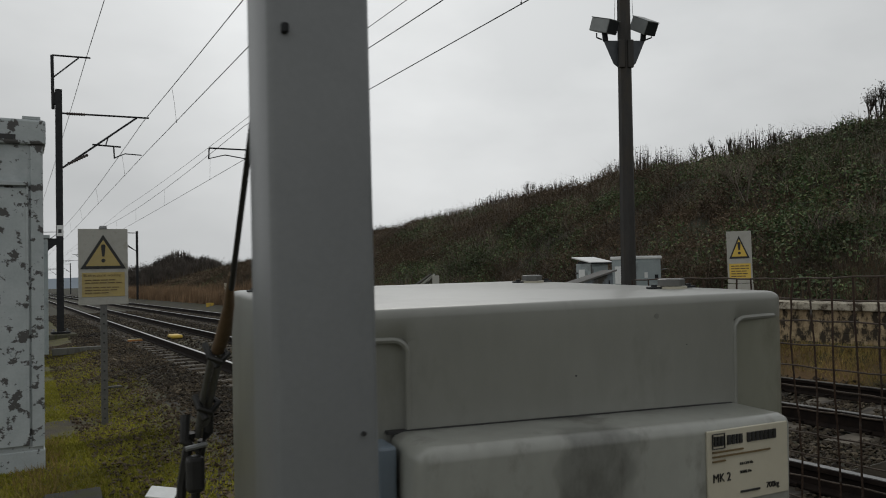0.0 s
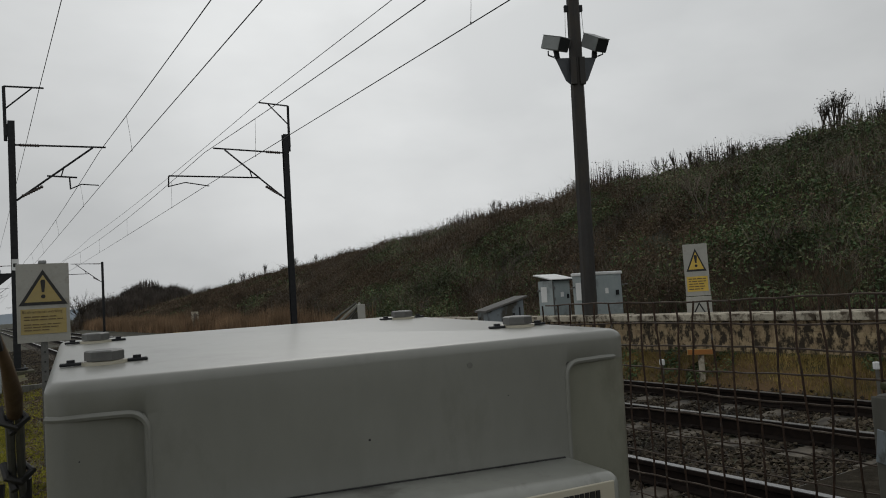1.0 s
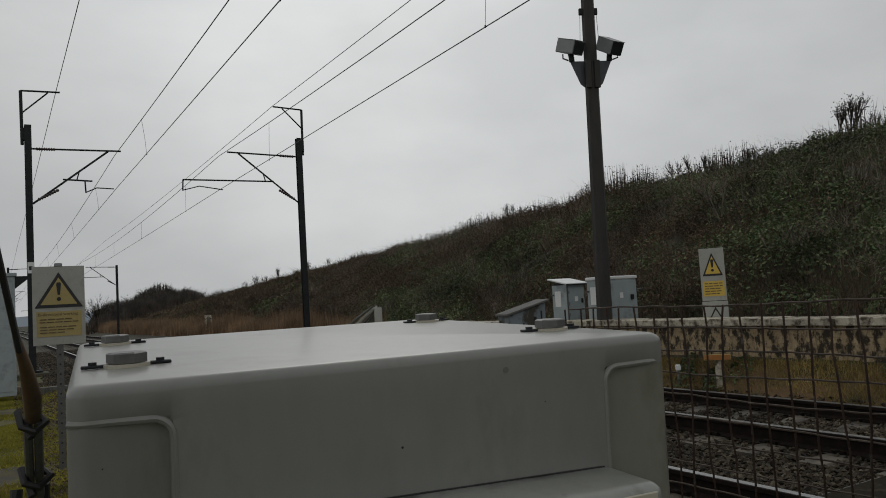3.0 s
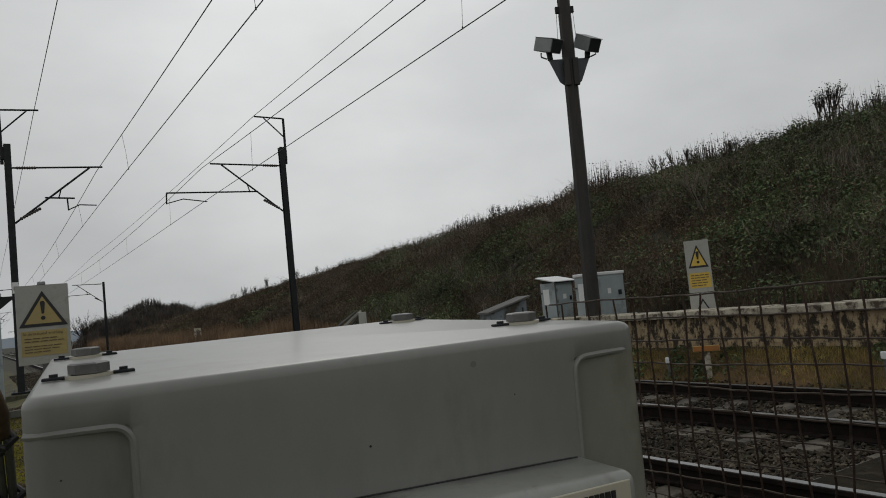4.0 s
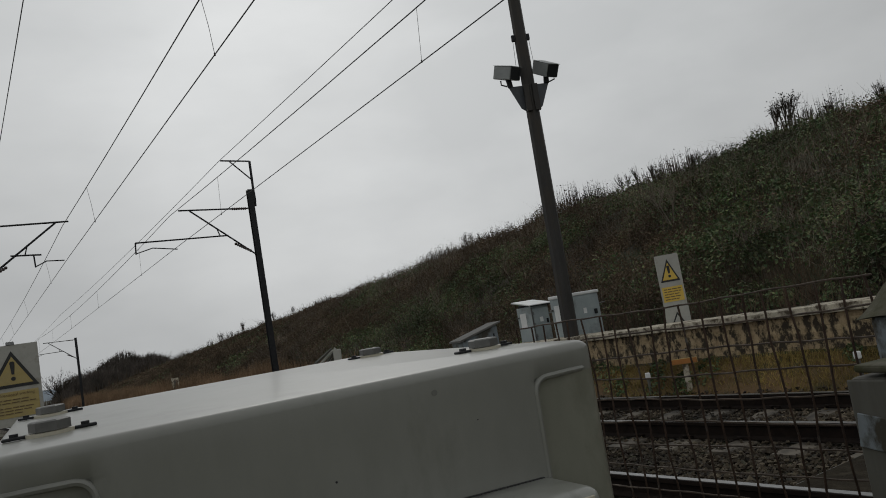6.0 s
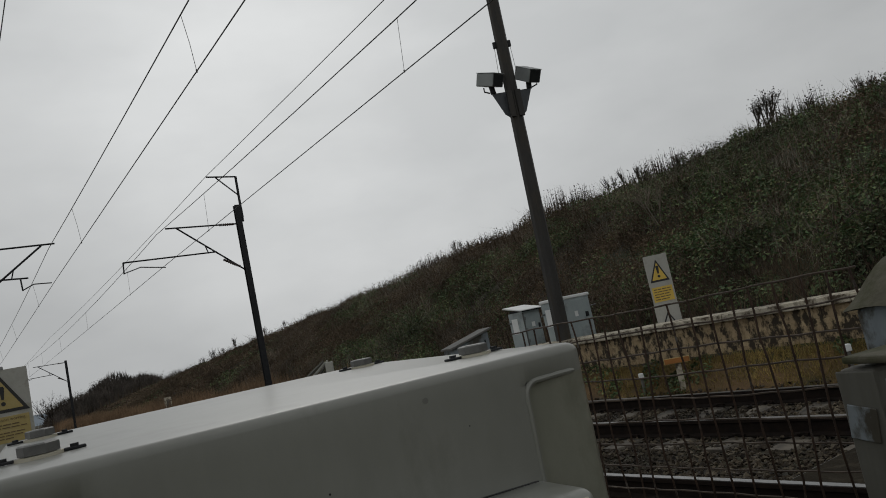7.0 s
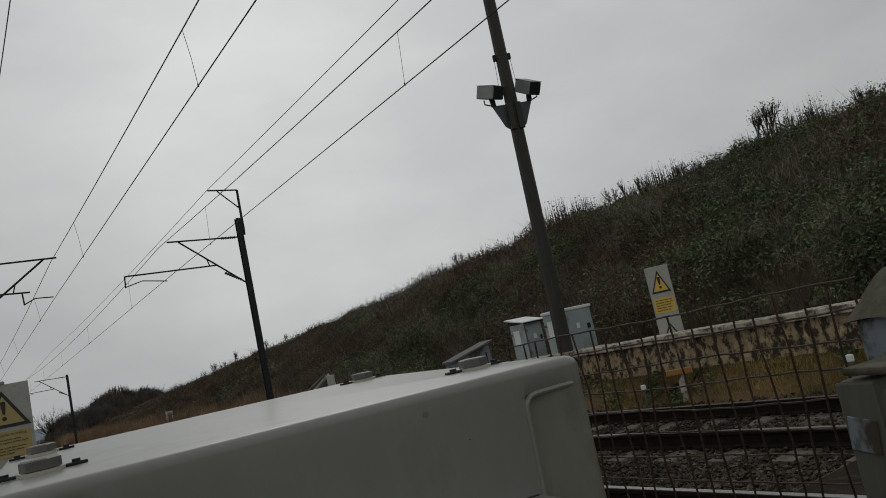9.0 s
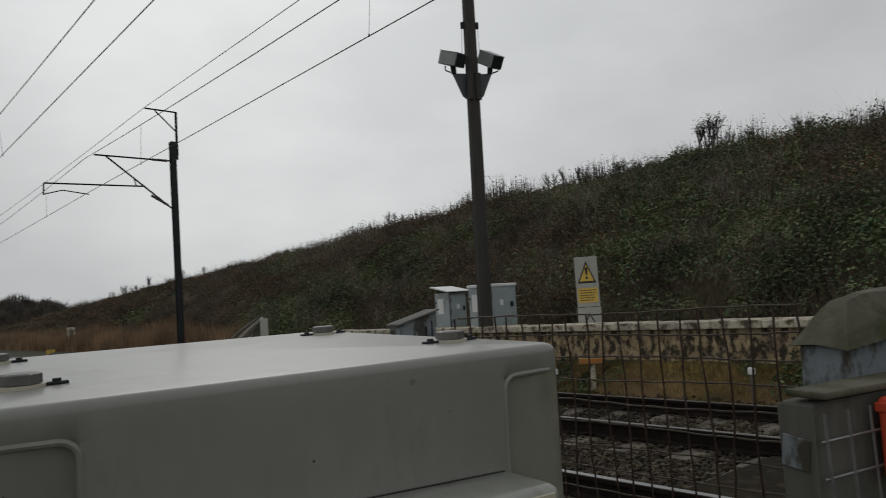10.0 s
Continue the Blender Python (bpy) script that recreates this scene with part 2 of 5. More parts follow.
M_CABW = mat("pale_blue_grey_cabinet_paint", (0.2782, 0.3221, 0.3294), (0.3477, 0.3928, 0.3965), 4, 0.5, bump=0.06, stain=(0.165, 0.180, 0.178), stain_at=(0.52, 0.72))
M_WHITE = mat("white_paint", (0.66, 0.67, 0.66), (0.78, 0.79, 0.78), 5, 0.5, bump=0.05, stain=(0.5, 0.5, 0.46), stain_at=(0.6, 0.8))
M_SIGNW = mat("weathered_white_sign", (0.341, 0.334, 0.297), (0.422, 0.415, 0.378), 7, 0.55, bump=0.04, stain=(0.236, 0.223, 0.173), stain_at=(0.55, 0.75), stain_scale=7)
M_SIGNY = mat("sign_yellow", (0.595, 0.399, 0.051), (0.680, 0.476, 0.093), 6, 0.5, bump=0.03, stain=(0.425, 0.323, 0.102), stain_at=(0.6, 0.8))
M_SIGNYO = mat("faded_sign_yellow", (0.366, 0.282, 0.099), (0.451, 0.352, 0.141), 6, 0.55, bump=0.03, stain=(0.282, 0.232, 0.127), stain_at=(0.5, 0.75))
M_BLACK = mat("black_print", (0.012, 0.012, 0.012), (0.025, 0.025, 0.025), 10, 0.5, bump=0)
M_BROWNP = mat("faded_brown_print", (0.10, 0.07, 0.03), (0.16, 0.11, 0.05), 10, 0.6, bump=0)
M_ORANGE = mat("orange_sign", (0.315, 0.124, 0.022), (0.375, 0.150, 0.034), 8, 0.6, bump=0.03, stain=(0.225, 0.112, 0.038), stain_at=(0.5, 0.7))
M_RED = mat("red_plastic", (0.60, 0.07, 0.03), (0.72, 0.10, 0.05), 6, 0.4, bump=0.03)
M_PLATE = mat("white_engraved_plate", (0.4460, 0.4147, 0.3268), (0.5040, 0.4704, 0.3746), 10, 0.4, bump=0.02, stain=(0.3740, 0.3456, 0.2663), stain_at=(0.6, 0.8))
M_BLUEBOX = mat("pale_blue_plastic", (0.112, 0.143, 0.173), (0.138, 0.168, 0.199), 10, 0.4, bump=0.03)
M_RUBBER = mat("black_rubber", (0.010, 0.010, 0.010), (0.022, 0.021, 0.02), 20, 0.6, bump=0.2)
M_TAPE = mat("brown_tape_wrap", (0.0840, 0.0510, 0.0240), (0.1440, 0.0900, 0.0450), 25, 0.7, bump=0.3)
M_LENS = mat("dark_glass", (0.02, 0.022, 0.025), (0.03, 0.032, 0.035), 5, 0.25, bump=0)
M_CAMBOX = mat("grey_camera_housing", (0.189, 0.204, 0.204), (0.255, 0.270, 0.265), 6, 0.45, bump=0.03)
M_GROUND = mat("soil_and_fines", (0.023, 0.020, 0.014), (0.050, 0.043, 0.032), 1.3, 0.95, bump=0.6, fine=30, stain=(0.046, 0.046, 0.014), stain_at=(0.46, 0.62), stain_scale=0.9, coords="Object", bump_dist=0.04)
M_BANK = mat("brown_leaf_litter", (0.075, 0.045, 0.019), (0.15, 0.092, 0.040), 2.5, 0.95, bump=0.6, fine=30, stain=(0.046, 0.040, 0.012), stain_at=(0.52, 0.66), stain_scale=1.6, bump_dist=0.03)
M_VERGE = mat("mossy_gravel_soil", (0.030, 0.023, 0.014), (0.062, 0.050, 0.032), 3, 0.95, bump=0.7, fine=40, stain=(0.085, 0.080, 0.016), stain_at=(0.42, 0.58), stain_scale=1.6, bump_dist=0.03)
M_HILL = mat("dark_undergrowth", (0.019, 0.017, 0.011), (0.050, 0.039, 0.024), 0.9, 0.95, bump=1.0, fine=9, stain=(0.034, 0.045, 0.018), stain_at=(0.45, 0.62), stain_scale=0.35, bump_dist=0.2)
M_BRAMBLE = island_mat("bramble_leaf", [(0.0363, 0.0616, 0.0258), (0.0856, 0.1334, 0.0516), (0.0530, 0.0892, 0.0396), (0.1600, 0.1960, 0.0843), (0.1014, 0.0892, 0.0456), (0.0753, 0.1104, 0.0593)], 0.7, spec=0.25)
M_DEAD = island_mat("dead_stem", [(0.037, 0.027, 0.017), (0.082, 0.060, 0.037), (0.056, 0.037, 0.025), (0.112, 0.086, 0.056)], 0.9)
M_WITHER = island_mat("withered_leaf", [(0.0616, 0.0449, 0.0290), (0.1170, 0.0810, 0.0537), (0.0827, 0.0581, 0.0405), (0.1540, 0.1144, 0.0748), (0.0634, 0.0634, 0.0326)], 0.9)
M_DARKLEAF = island_mat("dark_old_leaf", [(0.060, 0.053, 0.043), (0.084, 0.073, 0.060), (0.069, 0.066, 0.050)], 0.9)
# twig colours lifted and greyed: distance haze is put into them
M_THICKET = island_mat("hazy_thicket_twig", [(0.074, 0.063, 0.056), (0.109, 0.093, 0.081), (0.089, 0.079, 0.066), (0.060, 0.050, 0.042)], 0.9)
M_GRASSY = island_mat("dead_grass", [(0.13, 0.088, 0.030), (0.24, 0.165, 0.058), (0.12, 0.10, 0.028), (0.30, 0.215, 0.08), (0.20, 0.175, 0.04)], 0.9)
M_REED = island_mat("dry_reed", [(0.15, 0.094, 0.055), (0.24, 0.160, 0.095), (0.18, 0.115, 0.066), (0.28, 0.20, 0.125)], 0.9)
M_PALETWIG = island_mat("pale_bare_twig", [(0.15, 0.125, 0.098), (0.20, 0.17, 0.135)], 0.9)
M_TWIG = island_mat("bare_twig", [(0.03, 0.024, 0.018), (0.06, 0.048, 0.036)], 0.9)
M_GRASS = island_mat("grass_blade", [(0.07, 0.09, 0.016), (0.14, 0.145, 0.03), (0.20, 0.17, 0.06), (0.09, 0.11, 0.02)], 0.8)
M_MOSS = island_mat("moss_tuft", [(0.127, 0.132, 0.011), (0.218, 0.207, 0.021), (0.149, 0.138, 0.018), (0.276, 0.241, 0.040)], 0.95)
# distance haze is painted in as a pale blue grey base colour
M_FARHILL = mat("haze_tinted_far_hill", (0.24, 0.28, 0.32), (0.28, 0.32, 0.36), 0.01, 1.0, bump=0)

# ------------------------------------------------------------------ mesh helpers


def part(name, bm, material, parent=None, label="", smooth=False):
    """Links a bmesh as one mesh object, under a thing or a part if one is given."""
    me = bpy.data.meshes.new(name)
    bm.to_mesh(me)
    bm.free()
    me.materials.append(material)
    if smooth:
        for f in me.polygons:
            f.use_smooth = True
        me.set_sharp_from_angle(angle=radians(38))
    ob = new(name, me)
    if parent is not None:
        ob.parent = parent
    if label:
        ob["label"] = label
    return ob


def empty(name, m=None):
    ob = new(name)
    if m is not None:
        ob.matrix_basis = m
    return ob


def box(x0, x1, y0, y1, z0, z1, bevel=0.0, seg=2):
    bm = bmesh.new()
    v = [bm.verts.new((x, y, z)) for z in (z0, z1) for y in (y0, y1) for x in (x0, x1)]
    for f in ((0, 2, 3, 1), (4, 5, 7, 6), (0, 1, 5, 4), (2, 6, 7, 3), (0, 4, 6, 2), (1, 3, 7, 5)):
        bm.faces.new([v[i] for i in f])
    if bevel:
        bmesh.ops.bevel(bm, geom=bm.edges[:], offset=bevel, segments=seg, affect="EDGES", profile=0.5)
    return bm


def rod(points, radius, sides=8, radii=None, ref=None):
    """A round bar through the points."""
    bm = bmesh.new()
    rings = []
    pts = [Vector(p) for p in points]
    for i, p in enumerate(pts):
        d = (pts[min(i + 1, len(pts) - 1)] - pts[max(i - 1, 0)]).normalized()
        a = d.cross(Vector(ref) if ref else Vector((0, 0, 1)) if abs(d.z) < 0.9 else Vector((1, 0, 0))).normalized()
        b = d.cross(a)
        r = radii[i] if radii else radius
        rings.append([bm.verts.new(p + (a * math.cos(k * math.tau / sides) + b * math.sin(k * math.tau / sides)) * r) for k in range(sides)])
    for q, s in zip(rings, rings[1:]):
        for k in range(sides):
            bm.faces.new((q[k], q[(k + 1) % sides], s[(k + 1) % sides], s[k]))
    bm.faces.new(rings[0][::-1])
    bm.faces.new(rings[-1])
    return bm


def prism(outline, depth, axis="y"):
    """An outline of (u, v) pushed through by depth along an axis."""
    bm = bmesh.new()
    place = {"y": lambda u, v, d: (u, d, v), "x": lambda u, v, d: (d, u, v), "z": lambda u, v, d: (u, v, d)}[axis]
    a = [bm.verts.new(place(u, v, 0)) for u, v in outline]
    b = [bm.verts.new(place(u, v, depth)) for u, v in outline]
    bm.faces.new(a)
    bm.faces.new(b[::-1])
    for i in range(len(a)):
        j = (i + 1) % len(a)
        bm.faces.new((a[i], b[i], b[j], a[j]))
    bmesh.ops.recalc_face_normals(bm, faces=bm.faces[:])
    return bm


def moved(bm, m):
    bm.transform(m)
    return bm


def text(words, size, material, parent, m, name="lettering"):
    cu = bpy.data.curves.new(name, "FONT")
    cu.body, cu.size, cu.extrude = words, size, 0.0006
    tmp = bpy.data.objects.new(name, cu)
    scene.collection.objects.link(tmp)
    me = bpy.data.meshes.new_from_object(tmp.evaluated_get(bpy.context.evaluated_depsgraph_get()))
    bpy.data.objects.remove(tmp)
    me.materials.clear()
    me.materials.append(material)
    ob = new(name, me)
    ob.parent = parent
    ob.matrix_basis = m
    return ob


def mesh_of(name, verts, faces, material, label, category, kind="stuff"):
    me = bpy.data.meshes.new(name)
    me.from_pydata(verts.tolist() if hasattr(verts, "tolist") else verts, [], faces.tolist() if hasattr(faces, "tolist") else faces)
    me.materials.append(material)
    return tagged(new(name, me), label, category, kind=kind)


rng = np.random.default_rng(7)


def smooth(a, b, x):
    t = np.clip((x - a) / (b - a), 0, 1)
    return t * t * (3 - 2 * t)


RIDGE_Y = np.array([-400, -60, 8, 14, 20, 28, 42, 61, 79, 98, 125, 160])
RIDGE_Z = np.array([5.5, 5.4, 5.25, 5.45, 5.93, 5.75, 5.2, 4.75, 4.1, 3.5, 1.2, 0.2])
WALL_X, WALL_TOP, WALL_END = 6.2, 0.84, 17.5


def lumps(x, y):
    return (np.sin(x * 0.9 + 1.3 * np.sin(y * 0.35)) * np.sin(y * 0.7 + 0.8 * np.sin(x * 0.5)) * 0.5
            + np.sin(x * 2.1 + y * 1.3) * np.sin(y * 2.4 - x * 0.8) * 0.25)


def ground_z(x, y):
    """Height of the ground sheet."""
    x, y = np.asarray(x, float), np.asarray(y, float)
    z = np.full(np.broadcast(x, y).shape, -0.24) + 0.03 * lumps(x * 1.5, y * 1.5)
    z = z + (-0.19 - z) * smooth(-1.4, -0.6, x) * (1 - smooth(5.6, 6.4, x))
    z = z - 0.15 * (1 - smooth(-2.3, -1.5, x)) * smooth(9.6, 12, y) * (1 - 0.4 * smooth(16, 26, y))
    bank = smooth(5.5, 6.3, x) * 0.52 * (1 - smooth(WALL_END - 3, WALL_END + 3, y))
    plat = smooth(6.3, 6.5, x) * (WALL_TOP - 0.06 - 0.33) * (1 - smooth(WALL_END - 2.5, WALL_END - 0.5, y))
    far = 0.45 * smooth(6.0, 8.5, x) * smooth(WALL_END - 3, WALL_END + 3, y)
    z = z + bank + plat + far
    top = np.interp(y, RIDGE_Y, RIDGE_Z)
    foot = 9.0
    up = np.clip((x - foot) / (20.0 - foot), 0, 1)
    up = up + 0.10 * np.sin(up * math.pi)
    hill = np.maximum(top - 0.6, 0) * up
    z = z + hill + (x > foot) * smooth(foot, foot + 1.5, x) * 0.30 * lumps(x, y)
    return z


# ------------------------------------------------------------------ ground
xs = np.unique(np.concatenate([np.linspace(-1500, -40, 8), np.linspace(-40, -6, 12), np.linspace(-6, 9, 76), np.linspace(9, 23, 40), np.linspace(23, 60, 8), np.linspace(60, 1500, 8)]))
ys = np.unique(np.concatenate([np.linspace(-600, -20, 10), np.linspace(-20, 0, 12), np.linspace(0, 40, 130), np.linspace(40, 170, 90), np.linspace(170, 3000, 16)]))
GX, GY = np.meshgrid(xs, ys, indexing="ij")
GZ = ground_z(GX, GY)
nx, ny = GX.shape
gv = np.stack([GX, GY, GZ], -1).reshape(-1, 3)
gi = np.arange(nx * ny).reshape(nx, ny)
gf = np.stack([gi[:-1, :-1], gi[1:, :-1], gi[1:, 1:], gi[:-1, 1:]], -1).reshape(-1, 4)
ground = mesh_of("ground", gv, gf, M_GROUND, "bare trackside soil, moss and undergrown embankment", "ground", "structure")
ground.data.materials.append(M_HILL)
ground.data.materials.append(M_BANK)
ground.data.materials.append(M_VERGE)
mid = gv[gf].mean(1)
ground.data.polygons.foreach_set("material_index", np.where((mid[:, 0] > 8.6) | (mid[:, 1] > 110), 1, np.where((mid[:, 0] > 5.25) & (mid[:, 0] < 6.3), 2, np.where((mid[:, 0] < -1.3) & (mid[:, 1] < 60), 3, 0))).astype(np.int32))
ground.data.polygons.foreach_set("use_smooth", np.ones(len(gf), bool))

# ------------------------------------------------------------------ railway tracks
RAIL = [(-0.07, -0.159), (0.07, -0.159), (0.07, -0.148), (0.012, -0.128), (0.009, -0.045), (0.035, -0.032), (0.035, -0.006), (0.028, -0.0008),
        (-0.028, -0.0008), (-0.035, -0.006), (-0.035, -0.032), (-0.009, -0.045), (-0.012, -0.128), (-0.07, -0.148)]


def sleeper_mesh():
    bm = bmesh.new()
    w = [(-1.25, 0.13), (-0.45, 0.13), (-0.25, 0.10), (0.25, 0.10), (0.45, 0.13), (1.25, 0.13)]
    top = [0.0, 0.0, -0.03, -0.03, 0.0, 0.0]
    rows = []
    for (x, h), t in zip(w, top):
        rows.append([bm.verts.new(p) for p in ((x, -h - 0.02, -0.16), (x, -h, t - 0.02), (x, -h + 0.02, t), (x, h - 0.02, t), (x, h, t - 0.02), (x, h + 0.02, -0.16))])
    for a, b in zip(rows, rows[1:]):
        for k in range(5):
            bm.faces.new((a[k], a[k + 1], b[k + 1], b[k]))
    bm.faces.new(rows[0][::-1])
    bm.faces.new(rows[-1])
    bmesh.ops.recalc_face_normals(bm, faces=bm.faces[:])
    return bm


def clip_mesh():
    """A sprung rail clip."""
    return rod([(-0.03, -0.06, 0.0), (0.03, -0.05, 0.03), (0.05, 0.0, 0.035), (0.03, 0.05, 0.03), (-0.03, 0.03, 0.01)], 0.011, 6)


def track(x_near, label):
    t = empty("railway_track", pose(x_near + 0.75, 0, 0))
    tagged(t, label, "railway track", group="pair of tracks")
    for side in (-0.75, 0.75):
        bm = moved(prism(RAIL, 290.0), Matrix.Translation((side, -30, 0)))
        r = part("rail", bm, M_RAILSIDE, t, "rusty steel rail with a polished head")
        part("rail_head", box(side - 0.030, side + 0.030, -30, 260, -0.002, 0.003), M_RAILTOP, r, "polished running surface")
    return t


track_near = track(0.0, "near running line of steel rails on concrete sleepers in ballast")
track_far = track(3.4, "far running line of steel rails on concrete sleepers in ballast")

# ------------------------------------------------------------------ overhead line
def line_mast(y, x, side, z0, z_top, z_peak, name_label, drop=0.0):
    """side: +1 when the tracks lie towards +x. Bracket, strut, registration tube and steady arm are parts."""
    m = tagged(empty("overhead_line_mast", pose(x, y, z0)), name_label, "line mast", group="overhead line masts")
    w = 0.10
    h = z_top - z0
    I = [(-w, -w), (w, -w), (w, -w + 0.02), (0.012, -w + 0.02), (0.012, w - 0.02), (w, w - 0.02), (w, w), (-w, w), (-w, w - 0.02), (-0.012, w - 0.02), (-0.012, -w + 0.02), (-w, -w + 0.02)]
    part("mast_column", prism(I, h, "z"), M_DARK, m)
    part("base_plate", box(-0.28, 0.28, -0.25, 0.25, 0, 0.05, 0.01), M_DARK, m)
    part("foundation", box(-0.45, 0.45, -0.45, 0.45, -0.6, -0.02, 0.03), M_MOSSY, m, "mossy concrete footing")
    for bx in (-0.2, 0.2):
        for by in (-0.17, 0.17):
            part("holding_bolt", rod([(bx, by, 0.05), (bx, by, 0.13)], 0.025, 6), M_GALV, m)
    s = side
    p = (z_peak or z_top) - z0
    if z_peak:
        part("peak_post", rod([(-s * 0.16, 0, h - 0.65), (-s * 0.18, 0, p)], 0.05, 8), M_DARK, m)
        part("peak_clamp", box(-0.20, 0.06, -0.07, 0.07, h - 0.5, h - 0.1, 0.01) if s > 0 else box(-0.06, 0.20, -0.07, 0.07, h - 0.5, h - 0.1, 0.01), M_DARK, m)
        part("peak_arm", rod([(-s * 0.18, 0, p), (s * 0.95, 0, p + 0.04)], 0.03, 6), M_DARK, m)
        part("peak_strut", rod([(-s * 0.18, 0, p - 0.75), (s * 0.6, 0, p + 0.0)], 0.025, 6), M_DARK, m)
    zt, zb = 7.2 - drop - z0, 5.42 - drop - z0
    part("top_tube", rod([(s * 0.1, 0, zt), (s * 2.75, 0, zt + 0.05)], 0.03, 8), M_DARK, m)
    part("strut_tube", rod([(s * 0.1, 0, zb), (s * 2.35, 0, zt + 0.02)], 0.032, 8), M_DARK, m)
    for a, b, n in (((s * 0.22, zt), (s * 0.78, zt + 0.01), 8), ((s * 0.25, zb + 0.13), (s * 0.85, zb + 0.47), 8)):
        ins = []
        rad = []
        for i in range(n * 2 + 1):
            k = i / (n * 2)
            ins.append((a[0] + (b[0] - a[0]) * k, 0, a[1] + (b[1] - a[1]) * k))
            rad.append(0.032 if i % 2 == 0 else 0.058)
        part("insulator", rod(ins, 0.05, 10, rad), M_INS, m, "ribbed brown insulator")
    zr = 6.18 - drop * 0.9 - z0
    # the strut passes the registration tube's height here
    k = (zr - zb) / (zt + 0.02 - zb)
    xr = s * (0.1 + 2.25 * k)
    out = s * 4.35 if s < 0 else s * 1.85
    inn = xr
    part("registration_tube", rod([(inn if s < 0 else xr - 0.1, 0, zr + 0.03), (out, 0, zr)], 0.028, 8), M_DARK, m)
    part("registration_stay", rod([(xr + s * 0.4, 0, zr + 0.35), (xr + s * 0.3, 0, zr)], 0.022, 6), M_DARK, m)
    d0 = (out if s < 0 else xr + s * 0.55)
    part("drop_bracket", rod([(d0, 0, zr), (d0 + 0.02 * s, 0, zr - 0.40)], 0.026, 6), M_DARK, m)
    cx = s * 2.95 if s < 0 else s * 2.5
    part("steady_arm", rod([(d0 + 0.02 * s, 0, zr - 0.38), ((d0 * 0.6 + cx * 0.4), 0, zr - 0.22), (cx, 0, 5.85 - drop * 0.5 - z0)], 0.02, 6), M_DARK, m)
    if s > 0:
        part("number_plate", box(-0.09, 0.09, -0.125, -0.115, 3.1, 3.45), M_WHITE, m, "small white plate with unreadable marks")
        part("plate_marks", box(-0.05, 0.05, -0.13, -0.126, 3.2, 3.32), M_BLACK, m)
    return m


mast_r = line_mast(29.3, 7.3, -1, 0.25, 7.92, 9.05, "dark steel overhead line mast on the embankment side")
mast_l = line_mast(29.0, -1.86, 1, -0.12, 7.74, 8.85, "dark steel overhead line mast beside the cabinets", 0.22)
low_r = line_mast(81.1, 7.3, -1, -0.1, 6.72, 0, "plain dark line mast further along the embankment side", 0.66)
low_l = line_mast(80.8, -1.86, 1, -0.12, 6.72, 0, "plain dark line mast further along the cabinet side", 0.66)
for n in (1, 2, 3):
    copy_thing(low_r, pose(7.3, 81.1 + 51.8 * n, -0.1))
    copy_thing(low_l, pose(-1.86, 80.8 + 51.8 * n, -0.12))
copy_thing(mast_r, pose(7.3, 29.3 - 51.8, 0.25))
copy_thing(mast_l, pose(-1.86, 29.0 - 51.8, -0.12))


def span_wire(name, x, z_at, sag, radius, label, stagger=0.0):
    pts = []
    for n in range(-1, 5):
        for i in range(12):
            k = i / 12
            y = 29.2 + 51.8 * (n - 1 + k)
            a, b = (1 if n % 2 == 0 else -1), (-1 if n % 2 == 0 else 1)
            pts.append((x + stagger * (a + (b - a) * k), y, z_at - sag * 4 * k * (1 - k)))
    return tagged(part(name, rod(pts, radius, 5), M_WIRE), label, "overhead wire", group="overhead wires")


span_wire("catenary_wire", 0.72, 6.92, 0.25, 0.011, "dark stranded catenary wire over the near line")
span_wire("contact_wire", 0.85, 5.90, 0.03, 0.010, "thin contact wire over the near line", 0.02)
span_wire("catenary_wire", 4.2, 7.05, 0.39, 0.011, "dark stranded catenary wire over the far line")
span_wire("contact_wire", 4.2, 5.82, 0.03, 0.010, "thin contact wire over the far line", 0.02)
span_wire("return_wire", 6.3, 9.08, 0.19, 0.011, "dark return wire on the mast tops by the embankment")
span_wire("return_wire", -1.03, 8.90, 0.10, 0.011, "dark return wire on the mast tops by the cabinets")
for x, cat, sag, con, first, over in ((0.85, 6.92, 0.25, 5.88, 0.8, -0.13), (4.2, 7.05, 0.39, 5.80, 0.4, 0.0)):
    for n in range(12):
        y = first + 11.5 * n
        k = ((y - 29.2) / 51.8) % 1.0
        d = tagged(empty("wire_dropper", pose(x, y, con)), "thin wire dropper between catenary and contact wire", "dropper", group="droppers")
        top = cat - sag * 4 * k * (1 - k) - con
        part("dropper_wire", rod([(0, 0, 0), (over * 0.4, -0.06, top * 0.5), (over, -0.12, top)], 0.0045, 4), M_WIRE, d)
        part("dropper_clip", rod([(0, 0, -0.015), (0, 0, 0.03)], 0.013, 6), M_WIRE, d)

# ------------------------------------------------------------------ barrier machine
MZ = -0.24
machine = tagged(empty("barrier_machine", pose(-2.2857, 3.3143, -0.2372, 1.57, -0.09, -5.59)), "weathered grey moulded level crossing barrier machine on a concrete plinth", "barrier machine")
HW, FR, BK, TOP = 0.411, -0.487, 0.41, 1.280 - MZ


